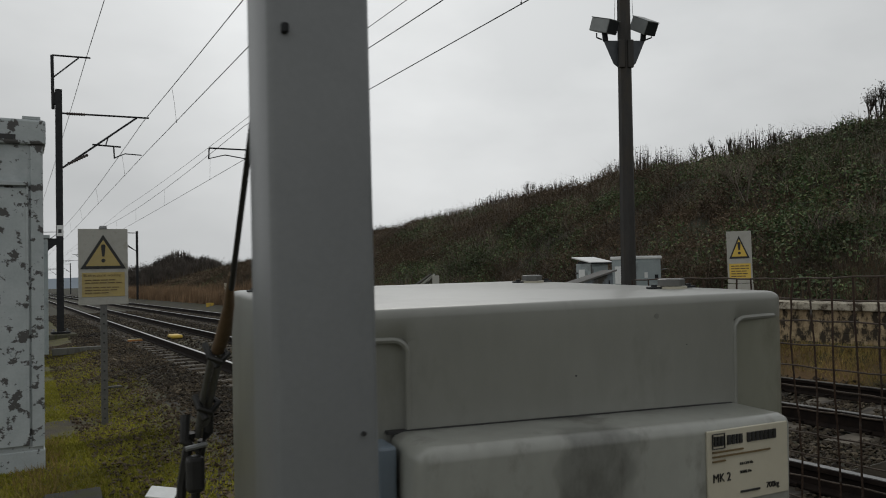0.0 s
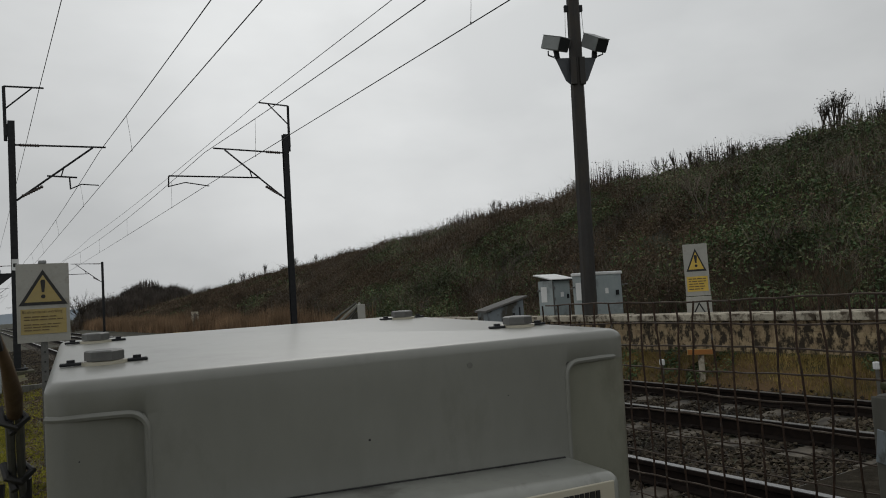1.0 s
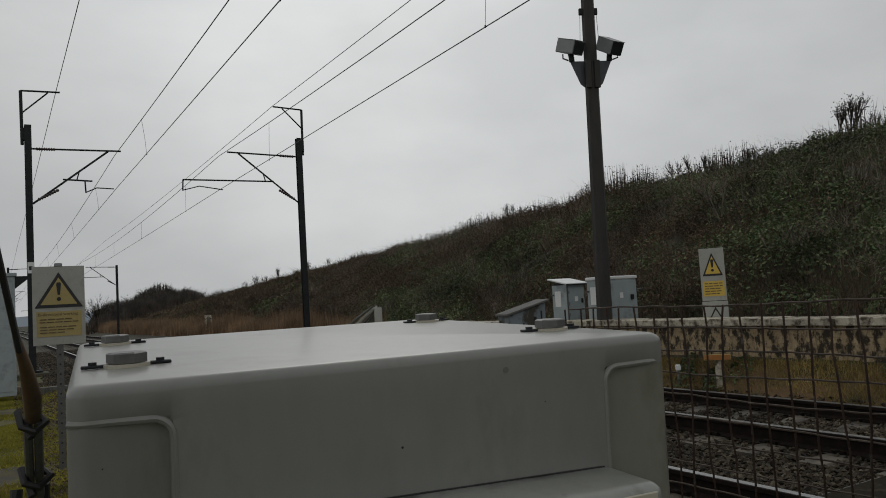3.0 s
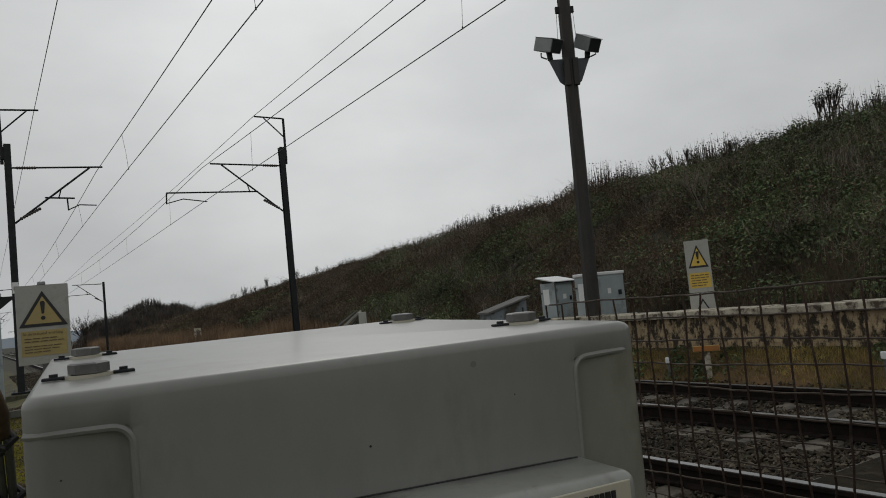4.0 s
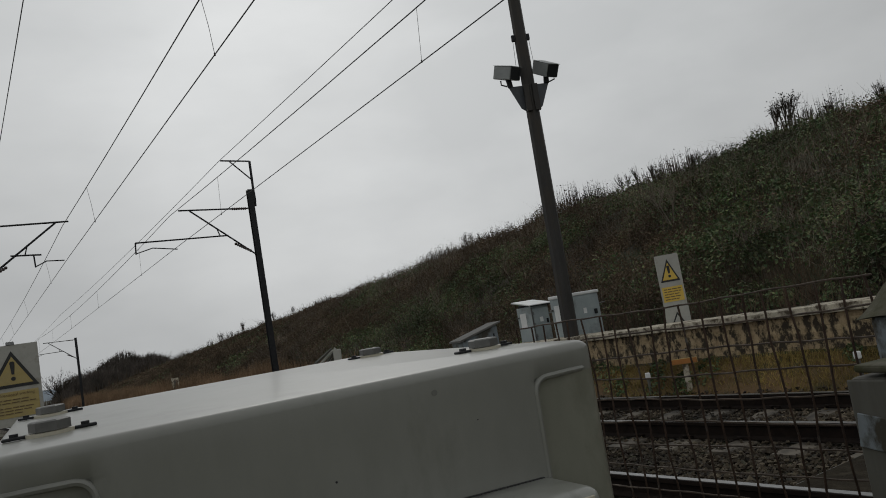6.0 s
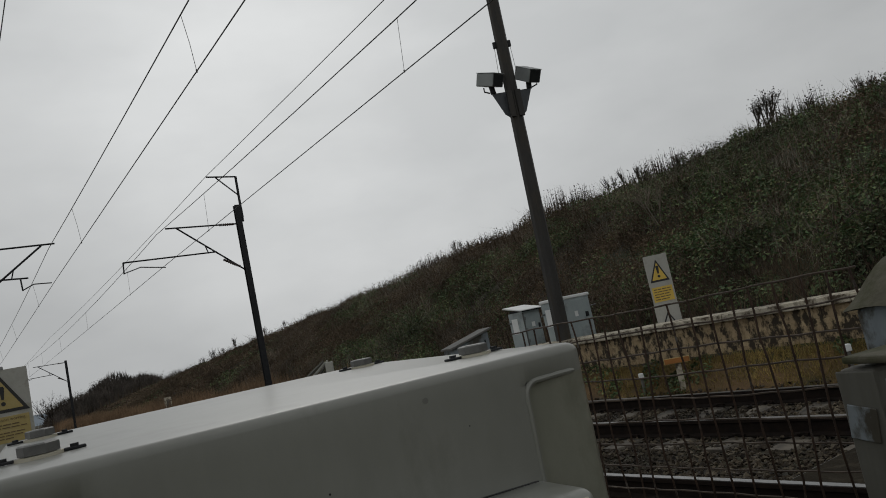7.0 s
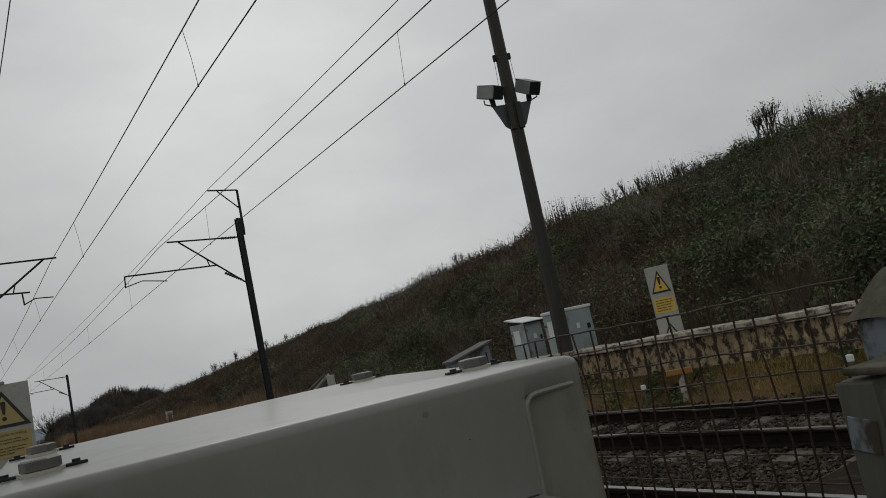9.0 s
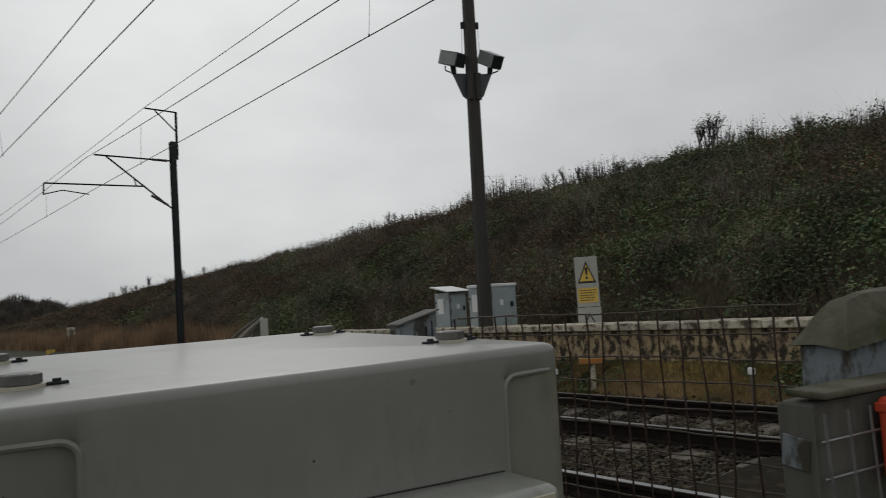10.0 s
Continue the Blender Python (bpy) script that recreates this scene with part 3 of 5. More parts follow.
def hood_outline(step, shrink, r=0.024, n=6):
    """One level of the hood: rounded corners; the front corners step back by corner_in outside the middle panel."""
    w, v, f, b = HW + 0.002 - shrink, HW - 0.007 - shrink, FR + shrink, BK - shrink
    fm = FR + shrink
    pts = []
    for cx, cy, a0 in ((w - r, b - r, 0), (-v + r, b - r, 90), (-v + r, f + r, 180)):
        pts += [(cx + r * math.cos(radians(a0 + 90 * i / (n - 1))), cy + r * math.sin(radians(a0 + 90 * i / (n - 1)))) for i in range(n)]
    dp = fm + step
    pts += [(-0.310, dp), (-0.302, dp - step * 0.25), (-0.297, fm), (-0.283, fm), (0.0, fm), (0.281, fm), (0.293, fm), (0.298, dp - step * 0.25), (0.306, dp)]
    pts += [(w - r + r * math.cos(radians(270 + 90 * i / (n - 1))), f + r + r * math.sin(radians(270 + 90 * i / (n - 1)))) for i in range(n)]
    return pts


bm = bmesh.new()
levels = [(0.25, 0.009, 0), (1.0, 0.009, 0), (TOP - 0.049, 0.009, 0), (TOP - 0.044, 0.006, 0), (TOP - 0.040, 0.0, 0)]
for i in range(7):
    a = radians(90 * i / 6)
    levels.append((TOP - 0.014 + 0.014 * math.sin(a), 0, 0.014 * (1 - math.cos(a))))
rings = [[bm.verts.new((x, y, z)) for x, y in hood_outline(sp, sh)] for z, sp, sh in levels]
for a, b in zip(rings, rings[1:]):
    for i in range(len(a)):
        j = (i + 1) % len(a)
        bm.faces.new((a[i], a[j], b[j], b[i]))
crown = bm.verts.new((0, 0, TOP + 0.004))
for i in range(len(rings[-1])):
    bm.faces.new((rings[-1][i], rings[-1][(i + 1) % len(rings[-1])], crown))
hood = part("hood", bm, M_GRP, machine, "moulded grey hood with stepped corners", True)
hood.data.materials.append(M_GRPLIT)
# right corner recess takes the colour with the reflected light painted in
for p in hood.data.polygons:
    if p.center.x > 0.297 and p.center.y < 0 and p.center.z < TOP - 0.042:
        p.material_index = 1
for s in (-1, 1):
    e = 0.297 if s < 0 else 0.294
    zr = 1.2376 - MZ
    bead = rod([(s * e, FR + 0.003, 1.09 - MZ), (s * e, FR + 0.002, zr - 0.024), *[(s * (e + 0.022 - 0.022 * math.cos(radians(q))), FR + 0.002, zr - 0.022 + 0.022 * math.sin(radians(q))) for q in (15, 30, 45, 60, 75, 90)], (s * (HW - 0.05), FR + 0.002, zr + 0.001), (s * (HW - 0.028), FR + 0.003, zr + 0.001), (s * (HW - 0.017), FR + 0.007, zr + 0.001), (s * (HW - 0.010), FR + 0.015, zr + 0.001)], 0.0048, 8, None, (0, 1, 0))
    part("raised_bead", bead, M_GRP, hood, "", True)
bulge = part("front_housing", moved(box(-0.325, 0.302, -0.598, -0.470, -1.04, 0.0, 0.019, 5), pose(0, 0, 1.1049 - MZ, 0, 1.6, 0)), M_GRPS, machine, "projecting lower housing with a dark smudge", True)
part("seam", moved(box(-0.33, 0.282, -0.4905, -0.480, -0.003, 0.0015), pose(0, 0, 1.1049 - MZ, 0, 1.6, 0)), M_BLACK, machine, "thin dark strip along the gap where the housings meet")
part("plinth", box(-0.55, 0.55, -0.66, 0.6, -0.2, 0.30, 0.02), M_CONC, machine, "concrete plinth")
for sx in (-0.335, 0.336):
    for sy in (-0.284, 0.245):
        part("washer", rod([(sx, sy, TOP - 0.002), (sx, sy, TOP + 0.005)], 0.030, 20), M_PLATE, machine, "pale raised washer")
        hexa = moved(rod([(0, 0, 0.006), (0, 0, 0.018), (0, 0, 0.0198)], 0.03, 6, [0.0258, 0.0258, 0.0225]), pose(sx, sy, TOP, 0, 0, 20 if sx < 0 else -4))
        part("hexagon_cap", hexa, M_HEX, machine, "large zinc hexagon cap")
        strap = part("strap", box(sx - 0.056, sx + 0.056, sy - 0.007, sy + 0.007, TOP + 0.001, TOP + 0.005, 0.001, 1), M_DARK, machine, "flat dark strap")
        for d in (-0.042, 0.042):
            part("strap_bolt", rod([(sx + d, sy, TOP + 0.004), (sx + d, sy, TOP + 0.009)], 0.006, 6), M_DARK, strap)
# chips and insect spots on the hood
for cx, cz, cr in ((0.130, 1.249, 0.0045), (-0.025, 1.166, 0.0016), (0.19, 1.20, 0.0009), (-0.37, 1.19, 0.0008)):
    part("paint_chip", rod([(cx, FR + 0.004, cz - MZ), (cx, FR - 0.0006, cz - MZ)], cr, 8), M_DARK if cr < 0.004 else M_GRPD, hood)
# rating plate on the lower housing
plate = part("rating_plate", box(0.068, 0.262, -0.604, -0.600, 0.955 - MZ, 1.068 - MZ, 0.001, 1), M_PLATE, machine, "white engraved rating plate")
plate.matrix_basis = Matrix.Translation((0.066, 0.0025, 0.0246)) @ Matrix.Diagonal((0.825, 1, 0.95, 1)) @ Matrix.Translation((0, 0, 0.064))
PF = -0.6065


def plate_bar(x0, x1, z0, z1, material=None):
    part("print_bar", box(x0, x1, PF, PF + 0.002, z0 - MZ, z1 - MZ), material or M_BLACK, plate)


for x0, x1, z0, z1 in ((0.078, 0.107, 1.0625, 1.0635), (0.078, 0.107, 1.0400, 1.041), (0.078, 0.079, 1.041, 1.0625), (0.106, 0.107, 1.041, 1.0625)):
    plate_bar(x0, x1, z0, z1)
for x0, x1 in ((0.082, 0.088), (0.0905, 0.0955), (0.098, 0.1035), (0.113, 0.121), (0.124, 0.131), (0.134, 0.138), (0.141, 0.148), (0.160, 0.168), (0.171, 0.178), (0.181, 0.188), (0.191, 0.198), (0.201, 0.208), (0.211, 0.220), (0.223, 0.230)):
    plate_bar(x0, x1, 1.0445, 1.059)
for x0, x1, z in ((0.078, 0.150, 1.034), (0.078, 0.215, 1.027), (0.078, 0.108, 1.020)):
    plate_bar(x0, x1, z, z + 0.0025, M_BROWNP)
for words, size, x, z in (("MK 2", 0.019, 0.078, 0.989), ("700kg", 0.013, 0.205, 0.967), ("SERIAL No", 0.006, 0.142, 0.997), ("B.R CAT No", 0.006, 0.142, 1.010)):
    text(words, size, M_BLACK, plate, pose(x, PF + 0.0015, z - MZ, 90, 0, 0))
plate_bar(0.142, 0.188, 0.967, 0.970)
part("terminal_box", box(-0.357, -0.331, -0.530, -0.470, 1.030 - MZ, 1.105 - MZ, 0.004), M_BLUEBOX, machine, "small pale blue box")
part("side_catch", rod([(-0.418, -0.40, 0.94 - MZ), (-0.432, -0.405, 0.97 - MZ), (-0.418, -0.41, 1.0 - MZ)], 0.006, 6), M_GALV, machine)

# ------------------------------------------------------------------ square post by the machine
post = tagged(empty("square_steel_post", pose(-2.859, 2.568, -0.24, 0, 0, -1)), "smooth grey painted square steel post beside the barrier machine", "post")
part("post_tube", box(-0.049, 0.049, -0.038, 0.038, 0, 2.9, 0.008, 3), M_POST, post, "", True)
part("post_screw", rod([(0.032, -0.0375, 1.41), (0.032, -0.0405, 1.41)], 0.0022, 8), M_BLACK, post)
part("post_hook", box(-0.037, -0.031, -0.043, -0.037, 1.768, 1.777, 0.001, 1), M_DARK, post)
part("post_foot", box(-0.11, 0.11, -0.10, 0.10, 0.0, 0.015, 0.002), M_GALV, post)

# ------------------------------------------------------------------ tied-up stay rod, leaning back to the post
stay = tagged(empty("stay_rod", pose(-2.764, 3.75, -0.24)), "dark stay rod with brown sleeve and black rubber ties", "stay rod")


def st(*p):
    return [(x + 2.80, y - 3.75, z + 0.24) for x, y, z in p]


part("upper_rod", rod(st((-2.875, 2.68, 1.78), (-2.862, 2.86, 1.56), (-2.81, 3.22, 1.30)), 0.005, 8, [0.003, 0.0042, 0.005]), M_RUBBER, stay)
part("sleeve", rod(st((-2.815, 3.20, 1.325), (-2.80, 3.28, 1.27), (-2.79, 3.36, 1.22), (-2.787, 3.43, 1.178)), 0.03, 10, [0.005, 0.010, 0.0145, 0.013]), M_TAPE, stay, "brown wrapped sleeve", True)
part("tie_knot", rod(st((-2.81, 3.44, 1.19), (-2.805, 3.42, 1.165), (-2.785, 3.41, 1.155), (-2.768, 3.43, 1.168), (-2.78, 3.45, 1.185), (-2.80, 3.44, 1.172), (-2.79, 3.42, 1.145)), 0.0065, 8), M_RUBBER, stay, "knotted black tie", True)
for d in (-0.008, 0.008):
    part("lower_rod", rod(st((-2.787 + d, 3.44, 1.17), (-2.781 + d, 3.58, 1.05), (-2.776 + d, 3.65, 0.97)), 0.0075, 8), M_HEX, stay)
part("tie_knot", rod(st((-2.803, 3.58, 1.07), (-2.798, 3.56, 1.045), (-2.775, 3.555, 1.035), (-2.755, 3.57, 1.052), (-2.77, 3.59, 1.065), (-2.795, 3.58, 1.05), (-2.785, 3.56, 1.02)), 0.0075, 8), M_RUBBER, stay, "knotted black tie", True)
part("shackle", rod(st((-2.765, 3.62, 1.03), (-2.765, 3.63, 0.98), (-2.785, 3.63, 0.94), (-2.815, 3.64, 0.965), (-2.81, 3.65, 1.02)), 0.011, 8), M_RUBBER, stay, "black shackle", True)
part("buckle", box(-0.012, 0.026, -0.13, -0.09, 1.09, 1.17, 0.01), M_RUBBER, stay, "black buckle")
part("buckle_pin", rod(st((-2.82, 3.60, 0.955), (-2.775, 3.60, 0.96)), 0.006, 8), M_GALV, stay)
part("hanging_strap", rod(st((-2.80, 3.65, 0.98), (-2.815, 3.68, 0.86), (-2.825, 3.72, 0.45), (-2.83, 3.76, -0.24)), 0.011, 6), M_RUBBER, stay)
part("hanging_strap", rod(st((-2.775, 3.65, 0.96), (-2.785, 3.68, 0.83), (-2.79, 3.72, 0.45), (-2.80, 3.76, -0.24)), 0.010, 6), M_RUBBER, stay)

# ------------------------------------------------------------------ warning signs


def triangle(half, z0, h, y, inner):
    """A warning triangle standing on z0: black rim and inner field."""
    return prism([(-half * inner, z0 + (1 - inner) * h * 0.36), (half * inner, z0 + (1 - inner) * h * 0.36), (0, z0 + h * (inner + (1 - inner) * 0.36))], 0.003, "y"), y


def sign_board(parent, w, z0, z1, field, board, mark, tri_h, tri_z, lines, lo, hi, ink, tri_half):
    """Board facing -y with a triangle, an exclamation mark and a yellow field with lines of print."""
    b = part("board", box(-w / 2, w / 2, -0.004, 0.004, z0, z1, 0.002, 1), board, parent)
    for inner, y, m_ in ((1.0, -0.0085, mark), (0.76, -0.0125, field)):
        bm_, yy = triangle(tri_half, tri_z, tri_h, y, inner)
        part("triangle_rim" if inner == 1 else "triangle_field", moved(bm_, Matrix.Translation((0, yy, 0))), m_, b)
    zc = tri_z + tri_h * 0.24
    part("exclamation_stroke", moved(prism([(-0.012, zc + tri_h * 0.12), (0.012, zc + tri_h * 0.12), (0.024, zc + tri_h * 0.42), (0.016, zc + tri_h * 0.47), (-0.016, zc + tri_h * 0.47), (-0.024, zc + tri_h * 0.42)], 0.003), Matrix.Translation((0, -0.0165, 0))), mark, b)
    part("exclamation_dot", rod([(0, -0.0135, zc), (0, -0.0165, zc)], 0.022, 12), mark, b)
    part("text_field", box(-w / 2 * 0.86, w / 2 * 0.86, -0.0085, -0.0045, lo, hi), field, b)
    for x0, x1, z, t in lines:
        a = x0
        while a < x1 - 0.012:
            e = min(a + 0.035 + 0.04 * abs(math.sin(37 * a + 91 * z)), x1)
            part("print_bar", box(a, e, -0.0125, -0.009, z, z + t), ink, b)
            a = e + 0.011
    return b


sign_l = tagged(empty("warning_sign", pose(-2.163, 12.0, -0.42, 0, 0, -3) @ Matrix.Scale(1.094, 4)), "weathered white and yellow warning sign on a steel post in moss", "warning sign")
part("sign_post", prism([(-0.035, 0.010), (0.035, 0.010), (0.035, 0.05), (0.028, 0.05), (0.028, 0.018), (-0.028, 0.018), (-0.028, 0.05), (-0.035, 0.05)], 2.27, "z"), M_HEX, sign_l, "perforated galvanised channel post")
for k in range(12):
    part("post_hole", rod([(0, 0.010, 0.12 + 0.105 * k), (0, 0.007, 0.12 + 0.105 * k)], 0.011, 8), M_BLACK, sign_l)
part("post_clip", box(-0.04, 0.04, -0.012, 0.055, 2.235, 2.262, 0.003), M_GALV, sign_l)
bl = sign_board(sign_l, 0.51, 1.385, 2.235, M_SIGNYO, M_SIGNW, M_BLACK, 0.385, 1.785,
                [(-0.19, 0.12, 1.655, 0.011), (-0.19, 0.185, 1.625, 0.010), (-0.19, 0.17, 1.573, 0.010), (-0.19, 0.14, 1.543, 0.010), (-0.19, 0.05, 1.513, 0.010)], 1.475, 1.745, M_BROWNP, 0.235)
text("Bi-directional working", 0.043, M_BROWNP, bl, pose(-0.205, -0.010, 1.70, 90, 0, 0))

sign_r = tagged(empty("warning_sign", pose(6.79, 9.89, WALL_TOP - 0.06, 0, 0, -47)), "white and yellow warning sign above the platform coping", "warning sign")
part("sign_post", rod([(0, 0.035, 0), (0, 0.035, 1.1)], 0.03, 10), M_GALV, sign_r)
sign_board(sign_r, 0.365, 0.315, 1.13, M_SIGNY, M_SIGNW, M_BLACK, 0.36, 0.70,
           [(-0.13, 0.13, 0.575, 0.014), (-0.13, 0.13, 0.535, 0.014), (-0.13, 0.11, 0.495, 0.014), (-0.13, 0.13, 0.455, 0.014), (-0.13, 0.08, 0.415, 0.014)], 0.385, 0.62, M_BROWNP, 0.15)
b2 = part("lower_board", box(-0.188, 0.188, -0.004, 0.004, -0.10, 0.305, 0.002, 1), M_SIGNW, sign_r, "partly hidden lower board")
tb, _ = triangle(0.13, -0.02, 0.24, 0, 1.0)
part("triangle_rim", moved(tb, Matrix.Translation((0, -0.0085, 0))), M_BLACK, b2)
tb, _ = triangle(0.13, -0.02, 0.24, 0, 0.7)
part("triangle_field", moved(tb, Matrix.Translation((0, -0.0125, 0))), M_SIGNW, b2)

# ------------------------------------------------------------------ closed-circuit camera pole
PX, PY, PZ = 6.385, 11.95, WALL_TOP - 0.06
pole = tagged(empty("camera_pole", pose(PX, PY, PZ, 0, 1.4, 0)), "tall dark grey faceted pole with two surveillance cameras behind the coping", "camera pole")
part("pole_shaft", moved(rod([(0, 0, -0.2), (0, 0, 2.4), (0, 0, 7.6)], 0.1, 8, [0.138, 0.129, 0.111]), Matrix.Rotation(radians(14), 4, "Z")), M_POLE, pole)
HB = 4.2
for s in (-1, 1):
    rot = Matrix.Rotation(radians(-28 if s > 0 else -28), 4, "Z")
    g = prism([(s * 0.08, 0), (s * 0.20, 0.10), (s * 0.375, 0.52), (s * 0.08, 0.52)], 0.02)
    part("gusset_bracket", moved(g, rot @ Matrix.Translation((0, -0.01, HB))), M_BRACKET, pole, "blue grey triangular bracket")
    part("bracket_cheek", moved(box(min(s * 0.03, s * 0.13), max(s * 0.03, s * 0.13), -0.14, -0.08, HB, HB + 0.5, 0.005), rot), M_POLE, pole)
    cm = part("camera_housing", moved(box(-0.13, 0.13, -0.23, 0.23, -0.12, 0.12, 0.015), Matrix.Translation((0.32 * s, -0.17 * s, HB + 0.79)) @ pose(0, 0, 0, 22 if s < 0 else 30, 0, 4 if s < 0 else -4) ), M_CAMBOX, pole, "grey boxed camera with sunshield")
    part("sunshield", moved(box(-0.135, 0.135, -0.245, 0.24, 0.12, 0.130, 0.003), Matrix.Translation((0.32 * s, -0.17 * s, HB + 0.79)) @ pose(0, 0, 0, 22 if s < 0 else 30, 0, 4 if s < 0 else -4)), M_CAMBOX, cm)
    part("lens_window", moved(box(-0.118, 0.118, -0.238, -0.231, -0.108, 0.108), Matrix.Translation((0.32 * s, -0.17 * s, HB + 0.79)) @ pose(0, 0, 0, 22 if s < 0 else 30, 0, 4 if s < 0 else -4)), M_LENS, cm)
    part("camera_foot", moved(rod([(s * 0.34, 0, HB + 0.52), (s * 0.35, 0, HB + 0.62), (s * 0.36, 0, HB + 0.68)], 0.05, 10), rot), M_DARK, pole)
    part("cable", moved(rod([(s * 0.50, 0, HB + 0.66), (s * 0.50, 0, HB + 0.58), (s * 0.40, 0, HB + 0.54)], 0.014, 6), rot), M_RUBBER, pole)
    part("safety_wire", moved(rod([(s * 0.15, 0, HB + 1.42), (s * 0.17, 0, HB + 0.9)], 0.004, 4), rot), M_WIRE, pole)
    part("bolt_lug", moved(box(min(s * 0.09, s * 0.17), max(s * 0.09, s * 0.17), -0.03, 0.03, HB + 1.38, HB + 1.50, 0.01), rot), M_DARK, pole)

# ------------------------------------------------------------------ cabinets behind the coping


def cabinet(name, x, y, w, d, h, roof, label, rz):
    c = tagged(empty(name, pose(x, y, WALL_TOP - 0.06, 0, 0, rz)), label, "trackside cabinet", group="cabinets on the platform")
    part("cabinet_body", box(-w / 2, w / 2, -d / 2, d / 2, 0, h, 0.01), M_CABW, c)
    if roof == "pitch":
        # dark box fills in the shaded gap beneath the lid
        part("roof_neck", box(-w / 2 + 0.03, w / 2 - 0.03, -d / 2 + 0.03, d / 2 - 0.03, h, h + 0.045), M_DARK, c)
        part("cabinet_roof", moved(box(-w / 2 - 0.07, w / 2 + 0.07, -d / 2 - 0.09, d / 2 + 0.06, 0, 0.028, 0.006), pose(0, 0, h + 0.062, 11, 0, 0)), M_WHITE, c, "white sloping lid")
        part("lid_edge", moved(box(-w / 2 - 0.07, w / 2 + 0.07, -d / 2 - 0.096, -d / 2 - 0.091, -0.012, 0.012), pose(0, 0, h + 0.062, 11, 0, 0)), M_DARK, c, "dark front edge")
    else:
        part("cabinet_roof", box(-w / 2 - 0.02, w / 2 + 0.02, -d / 2 - 0.02, d / 2 + 0.02, h, h + 0.06, 0.015), M_WHITE, c, "pale flat lid")
    dr = part("cabinet_door", box(-w / 2 + 0.03, w / 2 - 0.03, -d / 2 - 0.012, -d / 2 + 0.002, 0.04, h - 0.04, 0.004), M_CABW, c)
    part("door_handle", box(w * 0.28, w * 0.36, -d / 2 - 0.04, -d / 2 - 0.012, h * 0.5, h * 0.62, 0.004), M_DARK, dr)
    part("notice", box(-0.04, 0.04, -d / 2 - 0.018, -d / 2 - 0.013, h * 0.55, h * 0.68), M_WHITE, dr)
    for k in (0.2, 0.5, 0.8):
        part("hinge", box(-w / 2 + 0.01, -w / 2 + 0.05, -d / 2 - 0.03, -d / 2 - 0.01, h * k - 0.03, h * k + 0.03, 0.003), M_GALV, dr)
    part("side_plate", box(-w / 2 - 0.008, -w / 2 - 0.001, -d * 0.10, d * 0.30, h * 0.42, h * 0.84, 0.001, 1), M_WHITE, c, "white notice on the side")
    part("side_latch", box(-w / 2 - 0.06, -w / 2 - 0.001, d * 0.36, d * 0.42, h * 0.72, h * 0.76, 0.004), M_HEX, c)
    part("door_stay", rod([(w / 2 - 0.02, -d / 2 - 0.02, h * 0.74), (w / 2 + 0.12, -d / 2 - 0.03, h * 0.75)], 0.012, 6), M_HEX, dr)
    part("corner_rib", box(-w / 2 - 0.006, -w / 2 + 0.018, -d / 2 - 0.016, -d / 2 - 0.001, 0.0, h - 0.02, 0.003), M_HEX, c)
    return c


cabinet("trackside_cabinet", 7.085, 13.725, 0.45, 0.45, 0.73, "pitch", "pale blue grey steel cabinet with white sloping lid", 0)
cabinet("trackside_cabinet", 7.05, 12.43, 0.80, 0.46, 0.77, "flat", "wide pale blue grey steel cabinet with flat lid", 0)

# stub post with a sloping lid that ends the mesh fence
stub = tagged(empty("lidded_fence_post", pose(-1.212, 4.165, -0.24, 0, 0, -14)), "peeling blue grey boxed timber post with a sloping mossy lid", "post")
part("post_box", prism([(0, 0), (0.145, 0), (0.145, 1.548), (0, 1.508)], 0.105), M_BLUEP, stub)
part("lid", prism([(-0.010, 1.508), (0.158, 1.556), (0.158, 1.562), (-0.010, 1.515)], 0.122), M_CONC, stub, "thin weathered sloping lid").location.y = -0.012
for k, (u, w_) in enumerate(((0.012, 0.006), (0.055, 0.004), (0.10, 0.008), (0.126, 0.005))):
    part("board_gap", box(u, u + w_, -0.0022, 0.001, 0.1, 1.46 + 0.02 * k), M_DARK, stub, "dark rotted joint between boards")
for k, v_ in enumerate((0.018, 0.047, 0.078)):
    part("board_gap", box(-0.0022, 0.001, v_, v_ + 0.006 + 0.003 * (k % 2), 0.1, 1.47 + 0.01 * k), M_DARK, stub, "dark rotted joint between boards")

# ------------------------------------------------------------------ platform wall
wall = tagged(part("wall_platform", box(WALL_X + 0.03, WALL_X + 0.45, -30, WALL_END, -0.5, WALL_TOP - 0.10), M_MORTAR), "stained old platform wall of rendered brick", "wall", kind="structure")

# ------------------------------------------------------------------ mesh fence
fence = tagged(empty("mesh_fence", pose(-1.03, 0, -0.24)), "rusty bent wire mesh fence panel beside the barrier machine", "fence")
CELL = 0.0668


def bend(y, z, seed):
    return 0.005 * math.sin(y * 9 + seed) + 0.006 * math.sin(z * 11 + seed * 2.3), (0.009 * math.sin(z * 9 + seed * 1.7) + 0.0022 * math.sin(z * 42 + seed * 3.1)) * (0.6 + 0.5 * math.sin(seed * 5.1))


